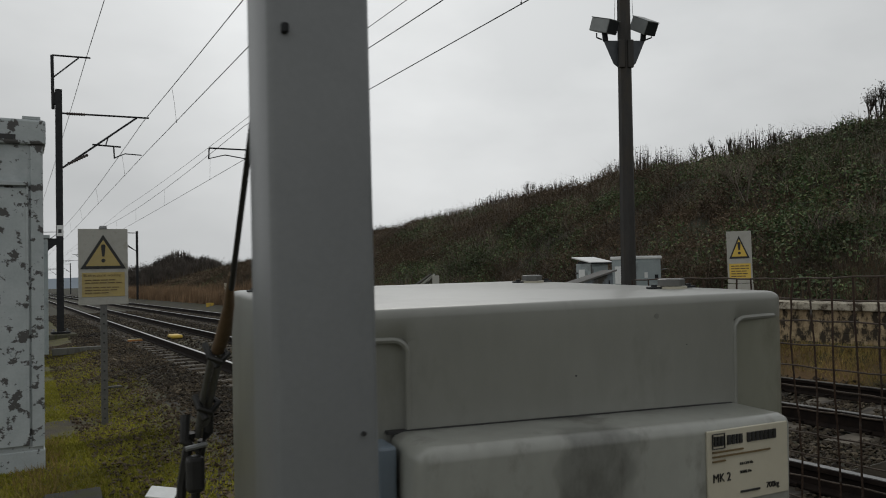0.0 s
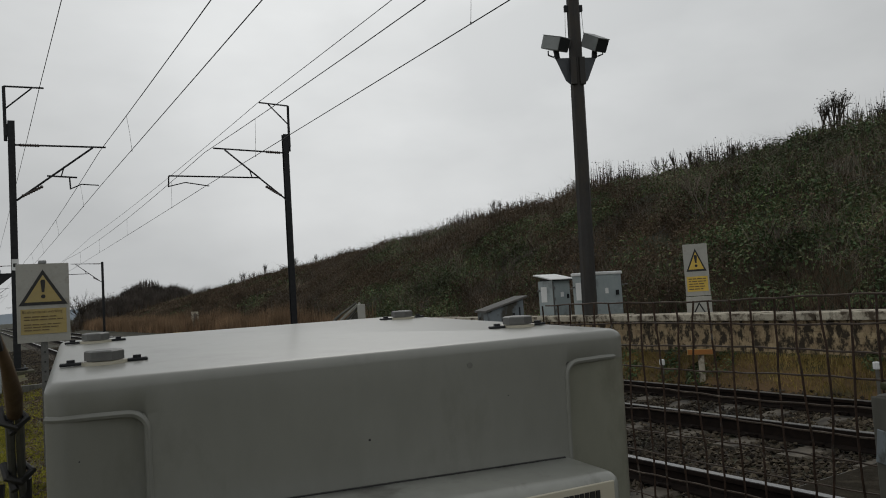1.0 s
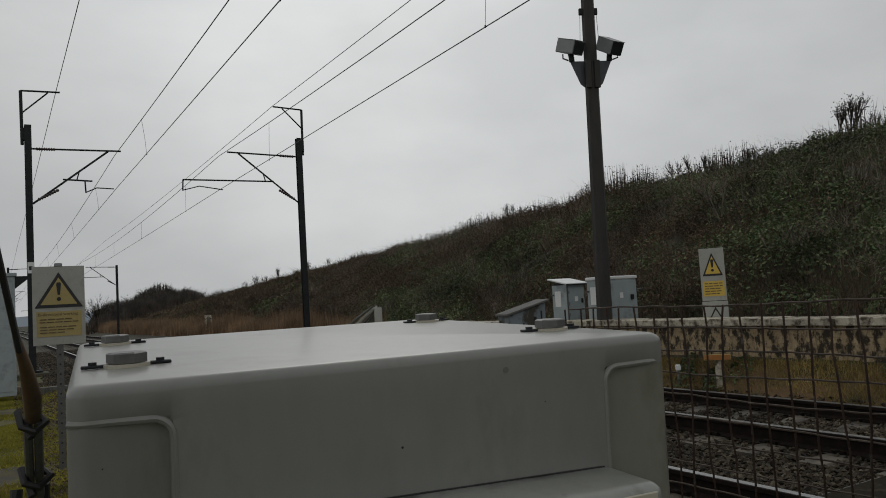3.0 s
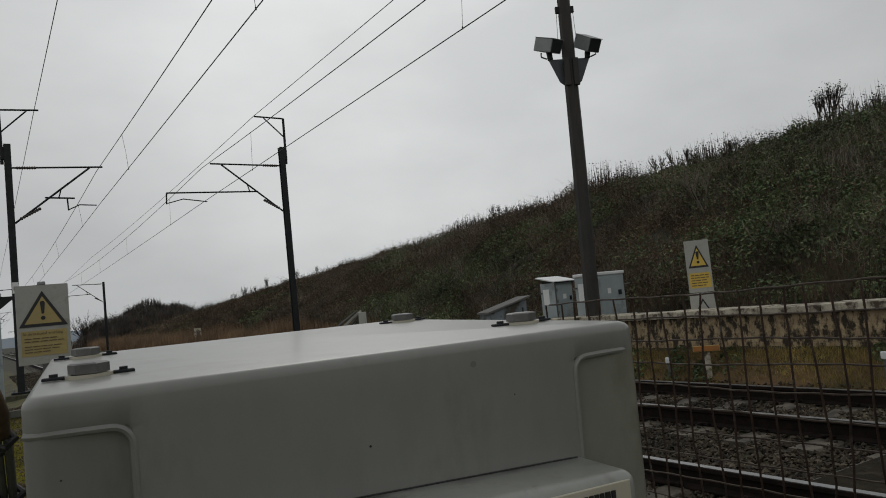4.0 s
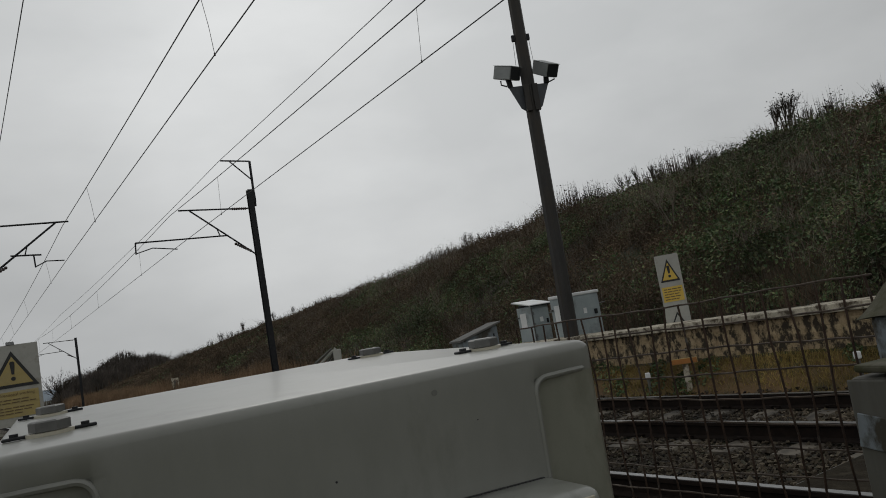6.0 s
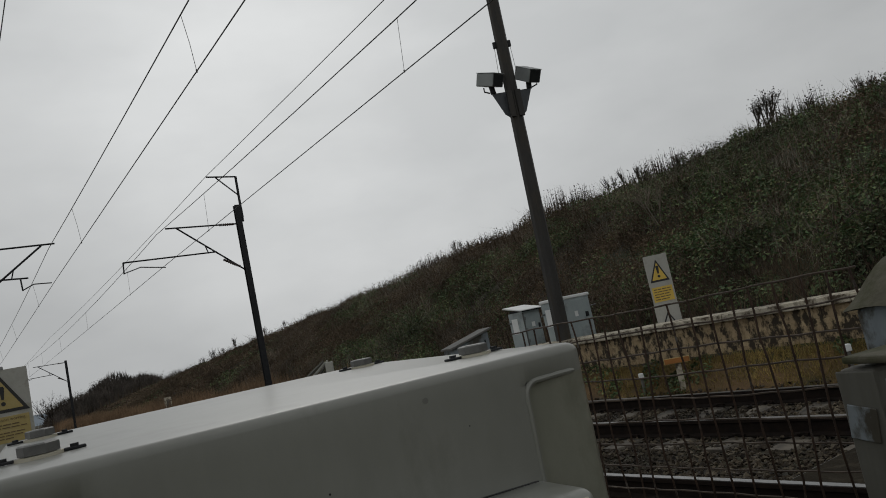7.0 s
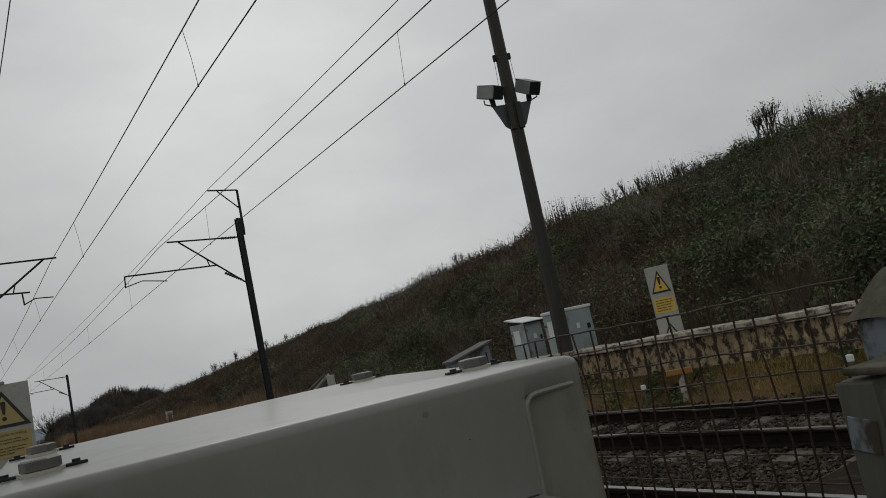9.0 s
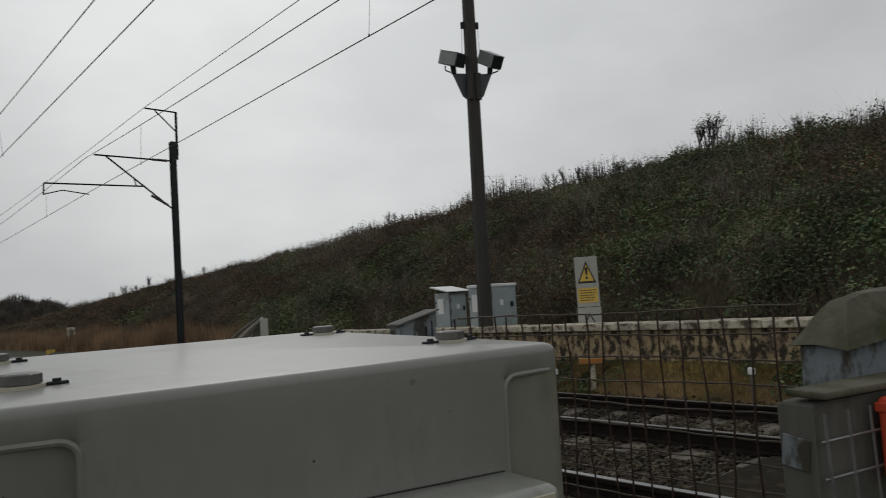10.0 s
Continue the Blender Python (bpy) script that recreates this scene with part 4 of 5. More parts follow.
for i in range(20):
    y = 2.783 + CELL * i
    pts = []
    for k in range(25):
        z = 0.05 + (1.279 + 0.24 - 0.05) * k / 24
        dx, dy = bend(y, z, i)
        pts.append((dx, y + dy, z))
    part("upright_wire", rod(pts, 0.0031, 5), M_RUSTWIRE, fence)
for k in range(22):
    z = 1.279 + 0.24 - CELL * k
    pts = []
    for i in range(45):
        y = 2.775 + 1.28 * i / 44
        dx, dz = bend(y, z, 3 + k)
        pts.append((dx + 0.005, y, z + 0.003 * math.sin(y * 7 + k * 1.9) + 0.0011 * math.sin(y * 42 + k * 2.7)))
    part("cross_wire", rod(pts, 0.0027, 5), M_CROSSWIRE, fence)
# ------------------------------------------------------------------ boarded panel and capped post at the fence's end
panel = tagged(empty("boarded_panel", pose(-1.440, 2.580, -0.255, 0, 0, -12)), "weathered grey boarded panel wrapped with wire mesh", "panel")
for i, (a, b) in enumerate(((0, 0.30), (0.302, 0.60), (0.602, 0.80), (0.802, 1.0))):
    part("board", box(a, b, -0.006 * (i % 2), 0.074, 0, 1.368 + 0.006 * (i % 3), 0.008), M_TIMBER, panel)
part("end_board", box(-0.006, -0.001, -0.002, 0.076, 0, 1.365, 0.003), M_TIMBER, panel, "dark weathered end board")
part("end_patch", moved(box(-0.010, -0.0065, 0.012, 0.070, -0.030, 0.030, 0.001, 1), pose(0, 0, 1.268, 8, 0, 0)), M_BLUEP, panel, "flaking pale blue sheet patch")
part("top_capping", moved(box(-0.006, 1.0, -0.008, 0.080, 1.376, 1.390, 0.005), pose(0, 0, 0, 1, 0, 0)), M_MOSSY, panel, "moss grown capping")
for k in range(13):
    part("mesh_wire", rod([(0.005 + CELL * k, -0.022 - 0.003 * math.sin(k), 0.1), (0.01 + CELL * k, -0.026, 0.8), (0.0 + CELL * k, -0.020, 1.35)], 0.003, 5), M_GALV, panel)
for k in range(15):
    part("mesh_wire", rod([(-0.012, -0.018, 1.30 - CELL * k), (0.4, -0.027, 1.305 - CELL * k), (1.0, -0.022, 1.30 - CELL * k)], 0.003, 5), M_GALV, panel)
capped = tagged(empty("capped_post", pose(-1.440, 2.580, -0.255, 0, 0, -12)), "square concrete post with peeling blue grey paint and mossy cap", "post")
part("post_body", box(0.213, 0.60, 0.082, 0.185, 0, 1.455, 0.010), M_BLUEP, capped)
bm = bmesh.new()
lo = [bm.verts.new(p) for p in ((0.195, 0.055, 1.450), (0.62, 0.055, 1.450), (0.62, 0.200, 1.450), (0.195, 0.200, 1.450))]
hi = [bm.verts.new(p) for p in ((0.29, 0.11, 1.55), (0.52, 0.11, 1.565), (0.52, 0.15, 1.565), (0.29, 0.15, 1.55))]
bm.faces.new(lo[::-1])
bm.faces.new(hi)
for i in range(4):
    bm.faces.new((lo[i], lo[(i + 1) % 4], hi[(i + 1) % 4], hi[i]))
bmesh.ops.subdivide_edges(bm, edges=bm.edges[:], cuts=4, use_grid_fill=True)
for v in bm.verts:
    v.co.z += 0.02 * noise.noise(v.co * 9)
part("cap", bm, M_MOSSY, capped, "mossy pitched cap", True)
lamp = tagged(empty("red_plastic_box", pose(-1.276, 2.500, 0.950, 0, 0, -12)), "small red plastic box fixed to the boarded panel", "box")
part("red_body", box(-0.03, 0.09, -0.03, 0.022, 0.0, 0.16, 0.012, 3), M_RED, lamp)
part("red_lid", box(-0.033, 0.093, -0.034, 0.024, 0.13, 0.15, 0.004), M_RED, lamp)

# ------------------------------------------------------------------ tall peeling cabinet and its neighbour
big = tagged(empty("tall_cabinet", pose(-2.885, 9.30, -0.24)), "tall white steel cabinet with badly peeling paint on a plinth", "cabinet")
part("cabinet_body", box(-0.95, -0.01, 0.01, 0.50, 0.16, 2.80, 0.008), M_PEEL, big)
part("plinth", box(-0.97, 0.0, 0.0, 0.52, -0.05, 0.17, 0.01), M_PEEL, big, "peeling plinth")
part("cabinet_lid", box(-0.99, 0.02, -0.03, 0.54, 2.80, 3.02, 0.02), M_PEEL, big, "thick overhanging lid")
part("lid_slot", box(-0.36, -0.21, -0.034, -0.030, 2.84, 2.88), M_BLACK, big)
dr = part("cabinet_door", box(-0.93, -0.135, -0.018, 0.012, 0.22, 2.42, 0.006), M_PEEL, big, "peeling door")
part("door_edge", box(-0.140, -0.118, -0.024, 0.012, 0.22, 2.44, 0.003), M_PEEL, dr)
part("drip_rail", box(-0.95, -0.12, -0.045, 0.012, 2.44, 2.475, 0.004), M_PEEL, big)
part("corner_strip", box(-0.10, -0.004, -0.010, 0.012, 0.20, 2.80, 0.003), M_PEEL, big)
part("lid_bracket", box(-0.16, -0.02, -0.01, 0.3, 3.02, 3.05, 0.006), M_PEEL, big)
second = tagged(empty("grey_cabinet", pose(-2.43, 22.0, -0.24)), "pale grey steel cabinet near the line mast", "cabinet")
part("cabinet_body", box(-0.8, 0, 0, 0.6, 0.0, 2.74, 0.01), M_CABW, second)
part("cabinet_lid", box(-0.84, 0.04, -0.04, 0.64, 2.74, 2.82, 0.01), M_CABW, second)
part("cabinet_door", box(-0.74, -0.06, -0.015, 0.01, 0.1, 2.65, 0.005), M_CABW, second)
part("corner_bracket", prism([(0.0, 2.74), (0.35, 2.74), (0.0, 2.45)], 0.05), M_DARK, second)
tagged(part("timber_step", box(-2.35, -1.25, 22.3, 22.5, -0.30, -0.14, 0.01), M_TIMBER), "weathered timber retaining step beside the mast", "timber step")

# concrete trough lids along the path
for k in range(6):
    lid = tagged(part("trough_lid", moved(box(-0.19, 0.19, -0.245, 0.245, 0, 0.07, 0.012), pose(-2.83 + 0.012 * k + 0.02 * math.sin(k * 3), 5.4 + 0.5 * k, -0.245 + 0.010 * math.sin(k * 5), 0.8 * math.sin(k), 1.2 * math.cos(k * 2), -2 + 1.5 * math.sin(k * 7))), M_TROUGH),
                 "mossy concrete cable trough lid set in the moss", "trough lid", group="trough lids")

# end of the crossing deck between the two tracks
deck = tagged(empty("crossing_slab", pose(2.45, 4.15, -0.2)), "dark wet concrete crossing slab between the tracks", "slab")
part("slab_top", prism([(-1.5, 0.0), (0.98, 0.0), (1.06, 0.03), (0.99, 0.082), (-1.5, 0.088)], 1.5, "x"), M_MUD, deck).location.x = -0.72
part("slab_lip", box(-0.72, 0.78, 1.02, 1.09, 0.0, 0.045, 0.01), M_CONC, deck, "chipped paler edge")

# small things by the rails
magnet = tagged(empty("track_magnet", pose(0.75, 23.9, -0.16)), "yellow rounded track magnet cover between the rails", "track magnet")
part("magnet_cover", box(-0.15, 0.15, -0.32, 0.32, 0, 0.10, 0.04, 3), M_SIGNY, magnet, "", True)
orange = tagged(empty("marker_block", pose(-0.32, 23.7, -0.20)), "low faded orange marker block in the ballast", "marker")
part("block", box(-0.18, 0.18, -0.10, 0.10, 0, 0.08, 0.02), M_ORANGE, orange)
part("block_top", box(-0.17, 0.17, -0.09, 0.09, 0.080, 0.090, 0.004), M_SIGNYO, orange)
mk = tagged(empty("yellow_marker", pose(7.2, 49, -0.33)), "small bright yellow marker plate on a stake", "marker")
part("stake", rod([(0, 0, 0), (0, 0, 0.45)], 0.03, 6), M_GALV, mk)
part("plate", box(-0.22, 0.22, -0.02, 0.02, 0.10, 0.50, 0.01), M_SIGNY, mk)
plank = tagged(part("fallen_plank", moved(box(-0.13, 0.13, -0.04, 0.04, 0, 0.03, 0.006), pose(-1.85, 14.2, -0.20, 0, 0, 12)), M_TIMBER), "short grey plank lying on the ballast edge", "plank")
scrap = tagged(part("white_offcut", moved(box(-0.10, 0.10, -0.075, 0.075, 0, 0.012, 0.004), pose(-2.20, 7.62, -0.17, 14, 8, -25)), M_WHITE), "white sheet offcut lying in the moss", "offcut")

# low sign, capped marker posts on the bank
low = tagged(empty("orange_sign", pose(5.74, 9.06, -0.05, 0, 0, -55)), "small orange sign on a pale stake by the wall", "sign")
part("stake", box(-0.04, 0.04, 0.0, 0.05, -0.2, 0.36, 0.006), M_COPING, low)
ob_ = part("orange_board", box(-0.17, 0.17, -0.02, 0.0, 0.355, 0.425, 0.003), M_ORANGE, low)
part("white_edge", box(-0.178, 0.178, -0.012, -0.002, 0.349, 0.431, 0.003), M_SIGNYO, ob_)
for k, (bx, by, bz) in enumerate(((5.70, 9.74, 0.24), (5.72, 6.62, 0.33))):
    wp = tagged(empty("white_capped_stake", pose(bx, by, -0.1, 0, 0, -40)), "short dark stake with a white cap on the bank", "stake", group="capped stakes")
    part("stake", rod([(0, 0, -0.15), (0, 0, bz)], 0.022, 8), M_TIMBER, wp)
    part("cap", box(-0.035, 0.035, -0.035, 0.035, bz - 0.01, bz + 0.075, 0.012), M_WHITE, wp, "white plastic cap")
stone = tagged(empty("concrete_marker_post", pose(8.0, 47.8, 0.25)), "pale concrete marker post in front of the reeds", "marker post")
part("shaft", box(-0.18, 0.18, -0.12, 0.12, -0.1, 1.1, 0.03), M_COPING, stone)
part("top_face", box(-0.10, 0.10, -0.13, -0.122, 0.5, 0.95), M_CONC, stone)

# split white timber post further along the fence line
split = tagged(empty("split_timber_post", pose(-1.02, 5.66, -0.24, 0, 0, -28)), "broken white painted timber post with splintered braces", "timber post")
part("upright", box(-0.016, 0.024, -0.03, 0.03, -0.02, 1.562, 0.003), M_SIGNW, split, "peeling white upright")
for k in range(5):
    part("splintered_brace", rod([(-0.215 + 0.030 * k, -0.02 + 0.011 * k, 1.42 - 0.012 * (k % 2)), (-0.11 + 0.022 * k, -0.02 + 0.012 * k, 1.512 - 0.01 * (k % 3)), (-0.020 + 0.006 * k, -0.02 + 0.012 * k, 1.572 - 0.009 * (k % 3))], 0.006, 5, [0.010, 0.008, 0.006]), M_SIGNW if k % 2 else M_TIMBER, split)
# dark wedge added behind the braces to stand for the shade in their gaps
part("rotten_core", prism([(-0.15, 1.40), (0.0, 1.40), (0.0, 1.545)], 0.02), M_TIMBER, split, "dark backing for the shaded gaps between the braces").location.y = 0.012
part("cross_rail", box(-0.26, 0.02, -0.032, 0.032, 1.30, 1.402, 0.004), M_SIGNW, split, "short peeling rail")
part("knee_brace", rod([(-0.24, 0, 1.31), (-0.01, 0, 0.9)], 0.018, 6), M_TIMBER, split)

# ------------------------------------------------------------------ loose stones and plants, in numpy


def stones(n, xr, yr, size, lift, name, label, material=None):
    x, y = rng.uniform(*xr, n), rng.uniform(*yr, n)
    s = rng.uniform(*size, n)
    in_track = ((x > -0.55) & (x < 2.05)) | ((x > 2.85) & (x < 5.45))
    on_sleeper = np.abs(((y + 0.325) % 0.65) - 0.325) < 0.15
    keep = ~(in_track & on_sleeper & (rng.random(n) > 0.25))
    for r in (0, 1.5, 3.4, 4.9):
        keep &= np.abs(x - r) > 0.075
    x, y, s = x[keep], y[keep], s[keep]
    n = len(x)
    z = ground_z(x, y) + lift + rng.uniform(-0.022, 0.020, n)
    base = np.array([(1, 0, 0), (-1, 0, 0), (0, 1, 0), (0, -1, 0), (0.2, 0.1, 1), (0, 0, -1)], float)
    v = base[None] * (0.65 + 0.7 * rng.random((n, 6, 1))) * s[:, None, None]
    v[:, :, 2] *= 0.75
    v += rng.normal(0, 0.22, (n, 6, 3)) * s[:, None, None]
    a = rng.uniform(0, math.tau, n)
    c, d = np.cos(a)[:, None], np.sin(a)[:, None]
    v = np.stack([v[:, :, 0] * c - v[:, :, 1] * d, v[:, :, 0] * d + v[:, :, 1] * c, v[:, :, 2]], -1)
    v += np.stack([x, y, z], -1)[:, None]
    f = np.array([(0, 2, 4), (2, 1, 4), (1, 3, 4), (3, 0, 4), (2, 0, 5), (1, 2, 5), (3, 1, 5), (0, 3, 5)])
    f = (f[None] + (np.arange(n) * 6)[:, None, None]).reshape(-1, 3)
    return mesh_of(name, v.reshape(-1, 3), f, material or M_BALLAST, label, "ballast")


stones(84000, (-1.25, 5.7), (2.2, 15), (0.012, 0.029), 0.014, "ballast", "loose angular grey brown track ballast near the crossing")
stones(42000, (-1.7, 5.7), (15, 50), (0.022, 0.042), 0.010, "ballast", "loose angular track ballast further along the line")
stones(9000, (-1.25, 5.7), (-6, 2.2), (0.028, 0.05), 0.008, "ballast", "loose angular track ballast behind the crossing fence")
stones(22000, (-2.5, -0.3), (6, 26), (0.010, 0.026), 0.004, "grit", "scattered brown grit on the mossy verge", M_GRIT)


def blades(base, height, lean, width, material, name, label, category):
    """Thin tapered stems: one three-sided spike each."""
    n = len(base)
    a = rng.uniform(0, math.tau, n)
    d = np.stack([np.cos(a), np.sin(a), np.zeros(n)], -1)
    e = np.stack([-np.sin(a), np.cos(a), np.zeros(n)], -1)
    tip = base + d * (lean * height)[:, None] + np.array([0, 0, 1.0]) * height[:, None]
    w = width[:, None]
    v = np.stack([base + d * w, base + (-d * 0.5 + e * 0.87) * w, base + (-d * 0.5 - e * 0.87) * w, tip], 1)
    f = np.array([(0, 1, 3), (1, 2, 3), (2, 0, 3)])
    f = (f[None] + (np.arange(n) * 4)[:, None, None]).reshape(-1, 3)
    return mesh_of(name, v.reshape(-1, 3), f, material, label, category)


def leaf_arrays(centre, size, flat=0.6, normal=None):
    """Pointed folded leaves of two triangles, turned at random about a normal, or mostly facing up."""
    n = len(centre)
    nn = np.tile((0.0, 0.0, 1.0), (n, 1)) if normal is None else normal
    nn = nn + rng.normal(0, flat, (n, 3))
    nn /= np.linalg.norm(nn, axis=1)[:, None]
    q = rng.normal(0, 1, (n, 3))
    u = q - nn * (q * nn).sum(1)[:, None]
    u /= np.linalg.norm(u, axis=1)[:, None]
    w = np.cross(nn, u)
    s = size[:, None]
    v = np.stack([centre - u * s, centre + w * s * 0.55 + nn * s * 0.15, centre + u * s, centre - w * s * 0.55 + nn * s * 0.15], 1)
    f = (np.array([(0, 1, 2), (0, 2, 3)])[None] + (np.arange(n) * 4)[:, None, None]).reshape(-1, 3)
    return v.reshape(-1, 3), f


def clumps(n, xr, yr, per, radius, size, height):
    """Leaves over the shells of rounded mounds of brambles; gives centres, sizes, normals and the mound of each."""
    x, y = rng.uniform(*xr, n), rng.uniform(*yr, n)
    r = rng.uniform(*radius, n)
    k = rng.normal(0, 1, (n, per, 3))
    k[:, :, 2] = np.abs(k[:, :, 2])
    k /= np.linalg.norm(k, axis=2)[:, :, None]
    depth = 1 - 0.30 * rng.random((n, per, 1)) ** 1.6
    p = k * depth * r[:, None, None]
    px, py = x[:, None] + p[:, :, 0], y[:, None] + p[:, :, 1]
    pz = ground_z(px, py) + p[:, :, 2] * height * (0.6 + 0.8 * rng.random((n, 1))) + 0.03
    c = np.stack([px, py, pz], -1).reshape(-1, 3)
    return c, rng.uniform(*size, len(c)), (k * (1, 1, 1.3)).reshape(-1, 3), np.repeat(np.stack([x, y], -1), per, 0)


def green_share(x, y):
    s = (0.55 + 0.5 * np.sin(x * 0.45 + 0.9 * np.sin(y * 0.23)) * np.cos(y * 0.31 + 1.0) + 0.30 * (1 - smooth(14, 34, y)) - 0.25 * smooth(22, 45, y) + 0.22 * np.sin(x * 1.7 + y * 0.9) * np.sin(y * 1.3 - x * 0.6))
    return np.clip(0.5 + (s - 0.72) * 1.8, 0.04, 0.94)


mounds = [clumps(2100, (8.9, 18.9), (0.5, 45), 210, (0.22, 0.72), (0.022, 0.056), 0.85),
          clumps(1300, (9.5, 19.6), (40, 125), 90, (0.6, 1.2), (0.06, 0.12), 0.30),
          clumps(420, (18.7, 19.9), (3, 50), 110, (0.2, 0.4), (0.03, 0.06), 0.45)]
cc, ss, nn_, mm = [np.concatenate(a) for a in zip(*mounds)]
share = green_share(mm[:, 0], mm[:, 1])
lot = np.sin(mm[:, 0] * 91.7 + mm[:, 1] * 57.3) * 0.5 + 0.5
g = 0.72 * lot + 0.28 * rng.random(len(cc)) < share
v, f = leaf_arrays(cc[g], ss[g], 0.45, nn_[g])
mesh_of("bramble", v, f, M_BRAMBLE, "dense green bramble leaves over the embankment", "bramble")
v, f = leaf_arrays(cc[~g], ss[~g] * 0.8, 1.0, nn_[~g])
mesh_of("withered_scrub", v, f, M_WITHER, "brown withered leaves among the embankment scrub", "scrub")

n = 24000
x, y = rng.uniform(9, 19.3, n), 0.5 + 75 * rng.random(n) ** 1.3
b = np.stack([x, y, ground_z(x, y)], -1)
h = rng.uniform(0.25, 0.85, n)
blades(b, h, rng.normal(0, 1.0, n), rng.uniform(0.004, 0.009, n) * (1 + y / 40), M_DEAD, "dead_stems", "tangled dead stems among the brambles", "dead stems")
n = 16000
x, y = rng.uniform(9, 18.9, n), 1 + 44 * rng.random(n)
spot = np.sin(x * 1.1 + 2 * np.sin(y * 0.4)) * np.sin(y * 0.8 + x * 0.3) > 0.0
b = np.stack([x, y, ground_z(x, y) + 0.25], -1)[spot]
blades(b, rng.uniform(0.3, 0.8, len(b)), rng.normal(0, 1.2, len(b)), rng.uniform(0.003, 0.007, len(b)), M_PALETWIG, "pale_stems", "pale arching bramble canes over the slope", "dead stems")
# foot of the slope, behind the wall: dense dry stalks
n = 5000
x, y = rng.uniform(8.2, 10.2, n), rng.uniform(2, 24, n)
b = np.stack([x, y, ground_z(x, y)], -1)
blades(b, rng.uniform(0.25, 0.8, n), rng.normal(0, 0.6, n), rng.uniform(0.004, 0.008, n), M_DEAD, "dead_stems", "dry stalks along the foot of the slope", "dead stems")
# ridge line
n = 6200
y = 2 + 118 * rng.random(n) ** 1.35
x = 19.9 + rng.normal(0, 0.3, n)
gap = np.sin(y * 1.9) + np.sin(y * 0.73 + 1) + np.sin(y * 4.3) > -0.7
x, y = x[gap], y[gap]
n = len(x)
h = (0.45 + 0.75 * rng.random(n) ** 1.7) * (0.82 + 0.22 * (1 - smooth(26, 40, y))) * (0.85 + 0.35 * np.sin(y * 0.8) * np.sin(y * 0.31)) * (1 - 0.12 * (1 - smooth(15, 19, y))) * (1 - 0.45 * smooth(35, 60, y))
b = np.stack([x, y, ground_z(x, y) - 0.05], -1)
blades(b, h, rng.normal(0, 0.10, n), rng.uniform(0.010, 0.024, n) * (1 + y / 90), M_TWIG, "ridge_stems", "bare stalks standing along the ridge", "dead stems")
k = rng.integers(0, n, 16000)
up = rng.random(16000)
cl = b[k] + np.stack([rng.normal(0, 0.05, 16000), rng.normal(0, 0.06, 16000), h[k] * (0.3 + 0.68 * up)], -1)
v, f = leaf_arrays(cl, rng.uniform(0.02, 0.05, 16000), 1.4)
mesh_of("ridge_seedheads", v, f, M_TWIG, "dark seed heads and twigs on the ridge", "dead stems")


def twig_tree(name, at, height, spread, depth, label, twigs, crown_leaves=0, seed=1, thick=0.02):
    """A bare shrub: tapered limbs that fork again and again, with fine twigs and clumps of old leaves."""
    r = random.Random(seed)
    tree = tagged(empty(name, pose(*at)), label, "shrub", group="bare shrubs")
    trunk, crown, tips = bmesh.new(), bmesh.new(), []

    def limb(p, d, length, rad, level):
        q = p + d * length
        a = d.cross(Vector((0.3, 0.9, 0.2))).normalized()
        c = d.cross(a)
        target = trunk if level < 2 else crown
        k = 5 if level < 2 else 3
        lo = [target.verts.new(p + (a * math.cos(i * math.tau / k) + c * math.sin(i * math.tau / k)) * rad) for i in range(k)]
        hi = [target.verts.new(q + (a * math.cos(i * math.tau / k) + c * math.sin(i * math.tau / k)) * rad * 0.6) for i in range(k)]
        for i in range(k):
            target.faces.new((lo[i], lo[(i + 1) % k], hi[(i + 1) % k], hi[i]))
        tips.append(q)
        if level < depth:
            for _ in range(twigs if level else twigs + 2):
                nd = (d + Vector((r.gauss(0, spread), r.gauss(0, spread), r.gauss(0.15, spread * 0.5)))).normalized()
                limb(p + d * length * r.uniform(0.45, 1.0), nd, length * r.uniform(0.55, 0.85), rad * 0.62, level + 1)

    for _ in range(3):
        limb(Vector((r.gauss(0, 0.08) * height, r.gauss(0, 0.08) * height, -0.05)), Vector((r.gauss(0, 0.25), r.gauss(0, 0.25), 1)).normalized(), height * 0.36, thick, 0)
    part("trunk", trunk, M_TWIG, tree)
    tagged(part("branching", crown, M_TWIG, tree), kind="stuff")
    if crown_leaves:
        tp = np.array([tuple(r.choice(tips)) for _ in range(crown_leaves)]) + rng.normal(0, height * 0.05, (crown_leaves, 3))
        v_, f_ = leaf_arrays(tp, rng.uniform(0.025, 0.045, crown_leaves) * min(height, 3.6) * 0.6, 1.2)
        me = bpy.data.meshes.new("crown")
        me.from_pydata(v_.tolist(), [], f_.tolist())
        me.materials.append(M_DARKLEAF)
        new("crown", me).parent = tree
    return tree


def gz(x, y):
    return float(ground_z(x, y))


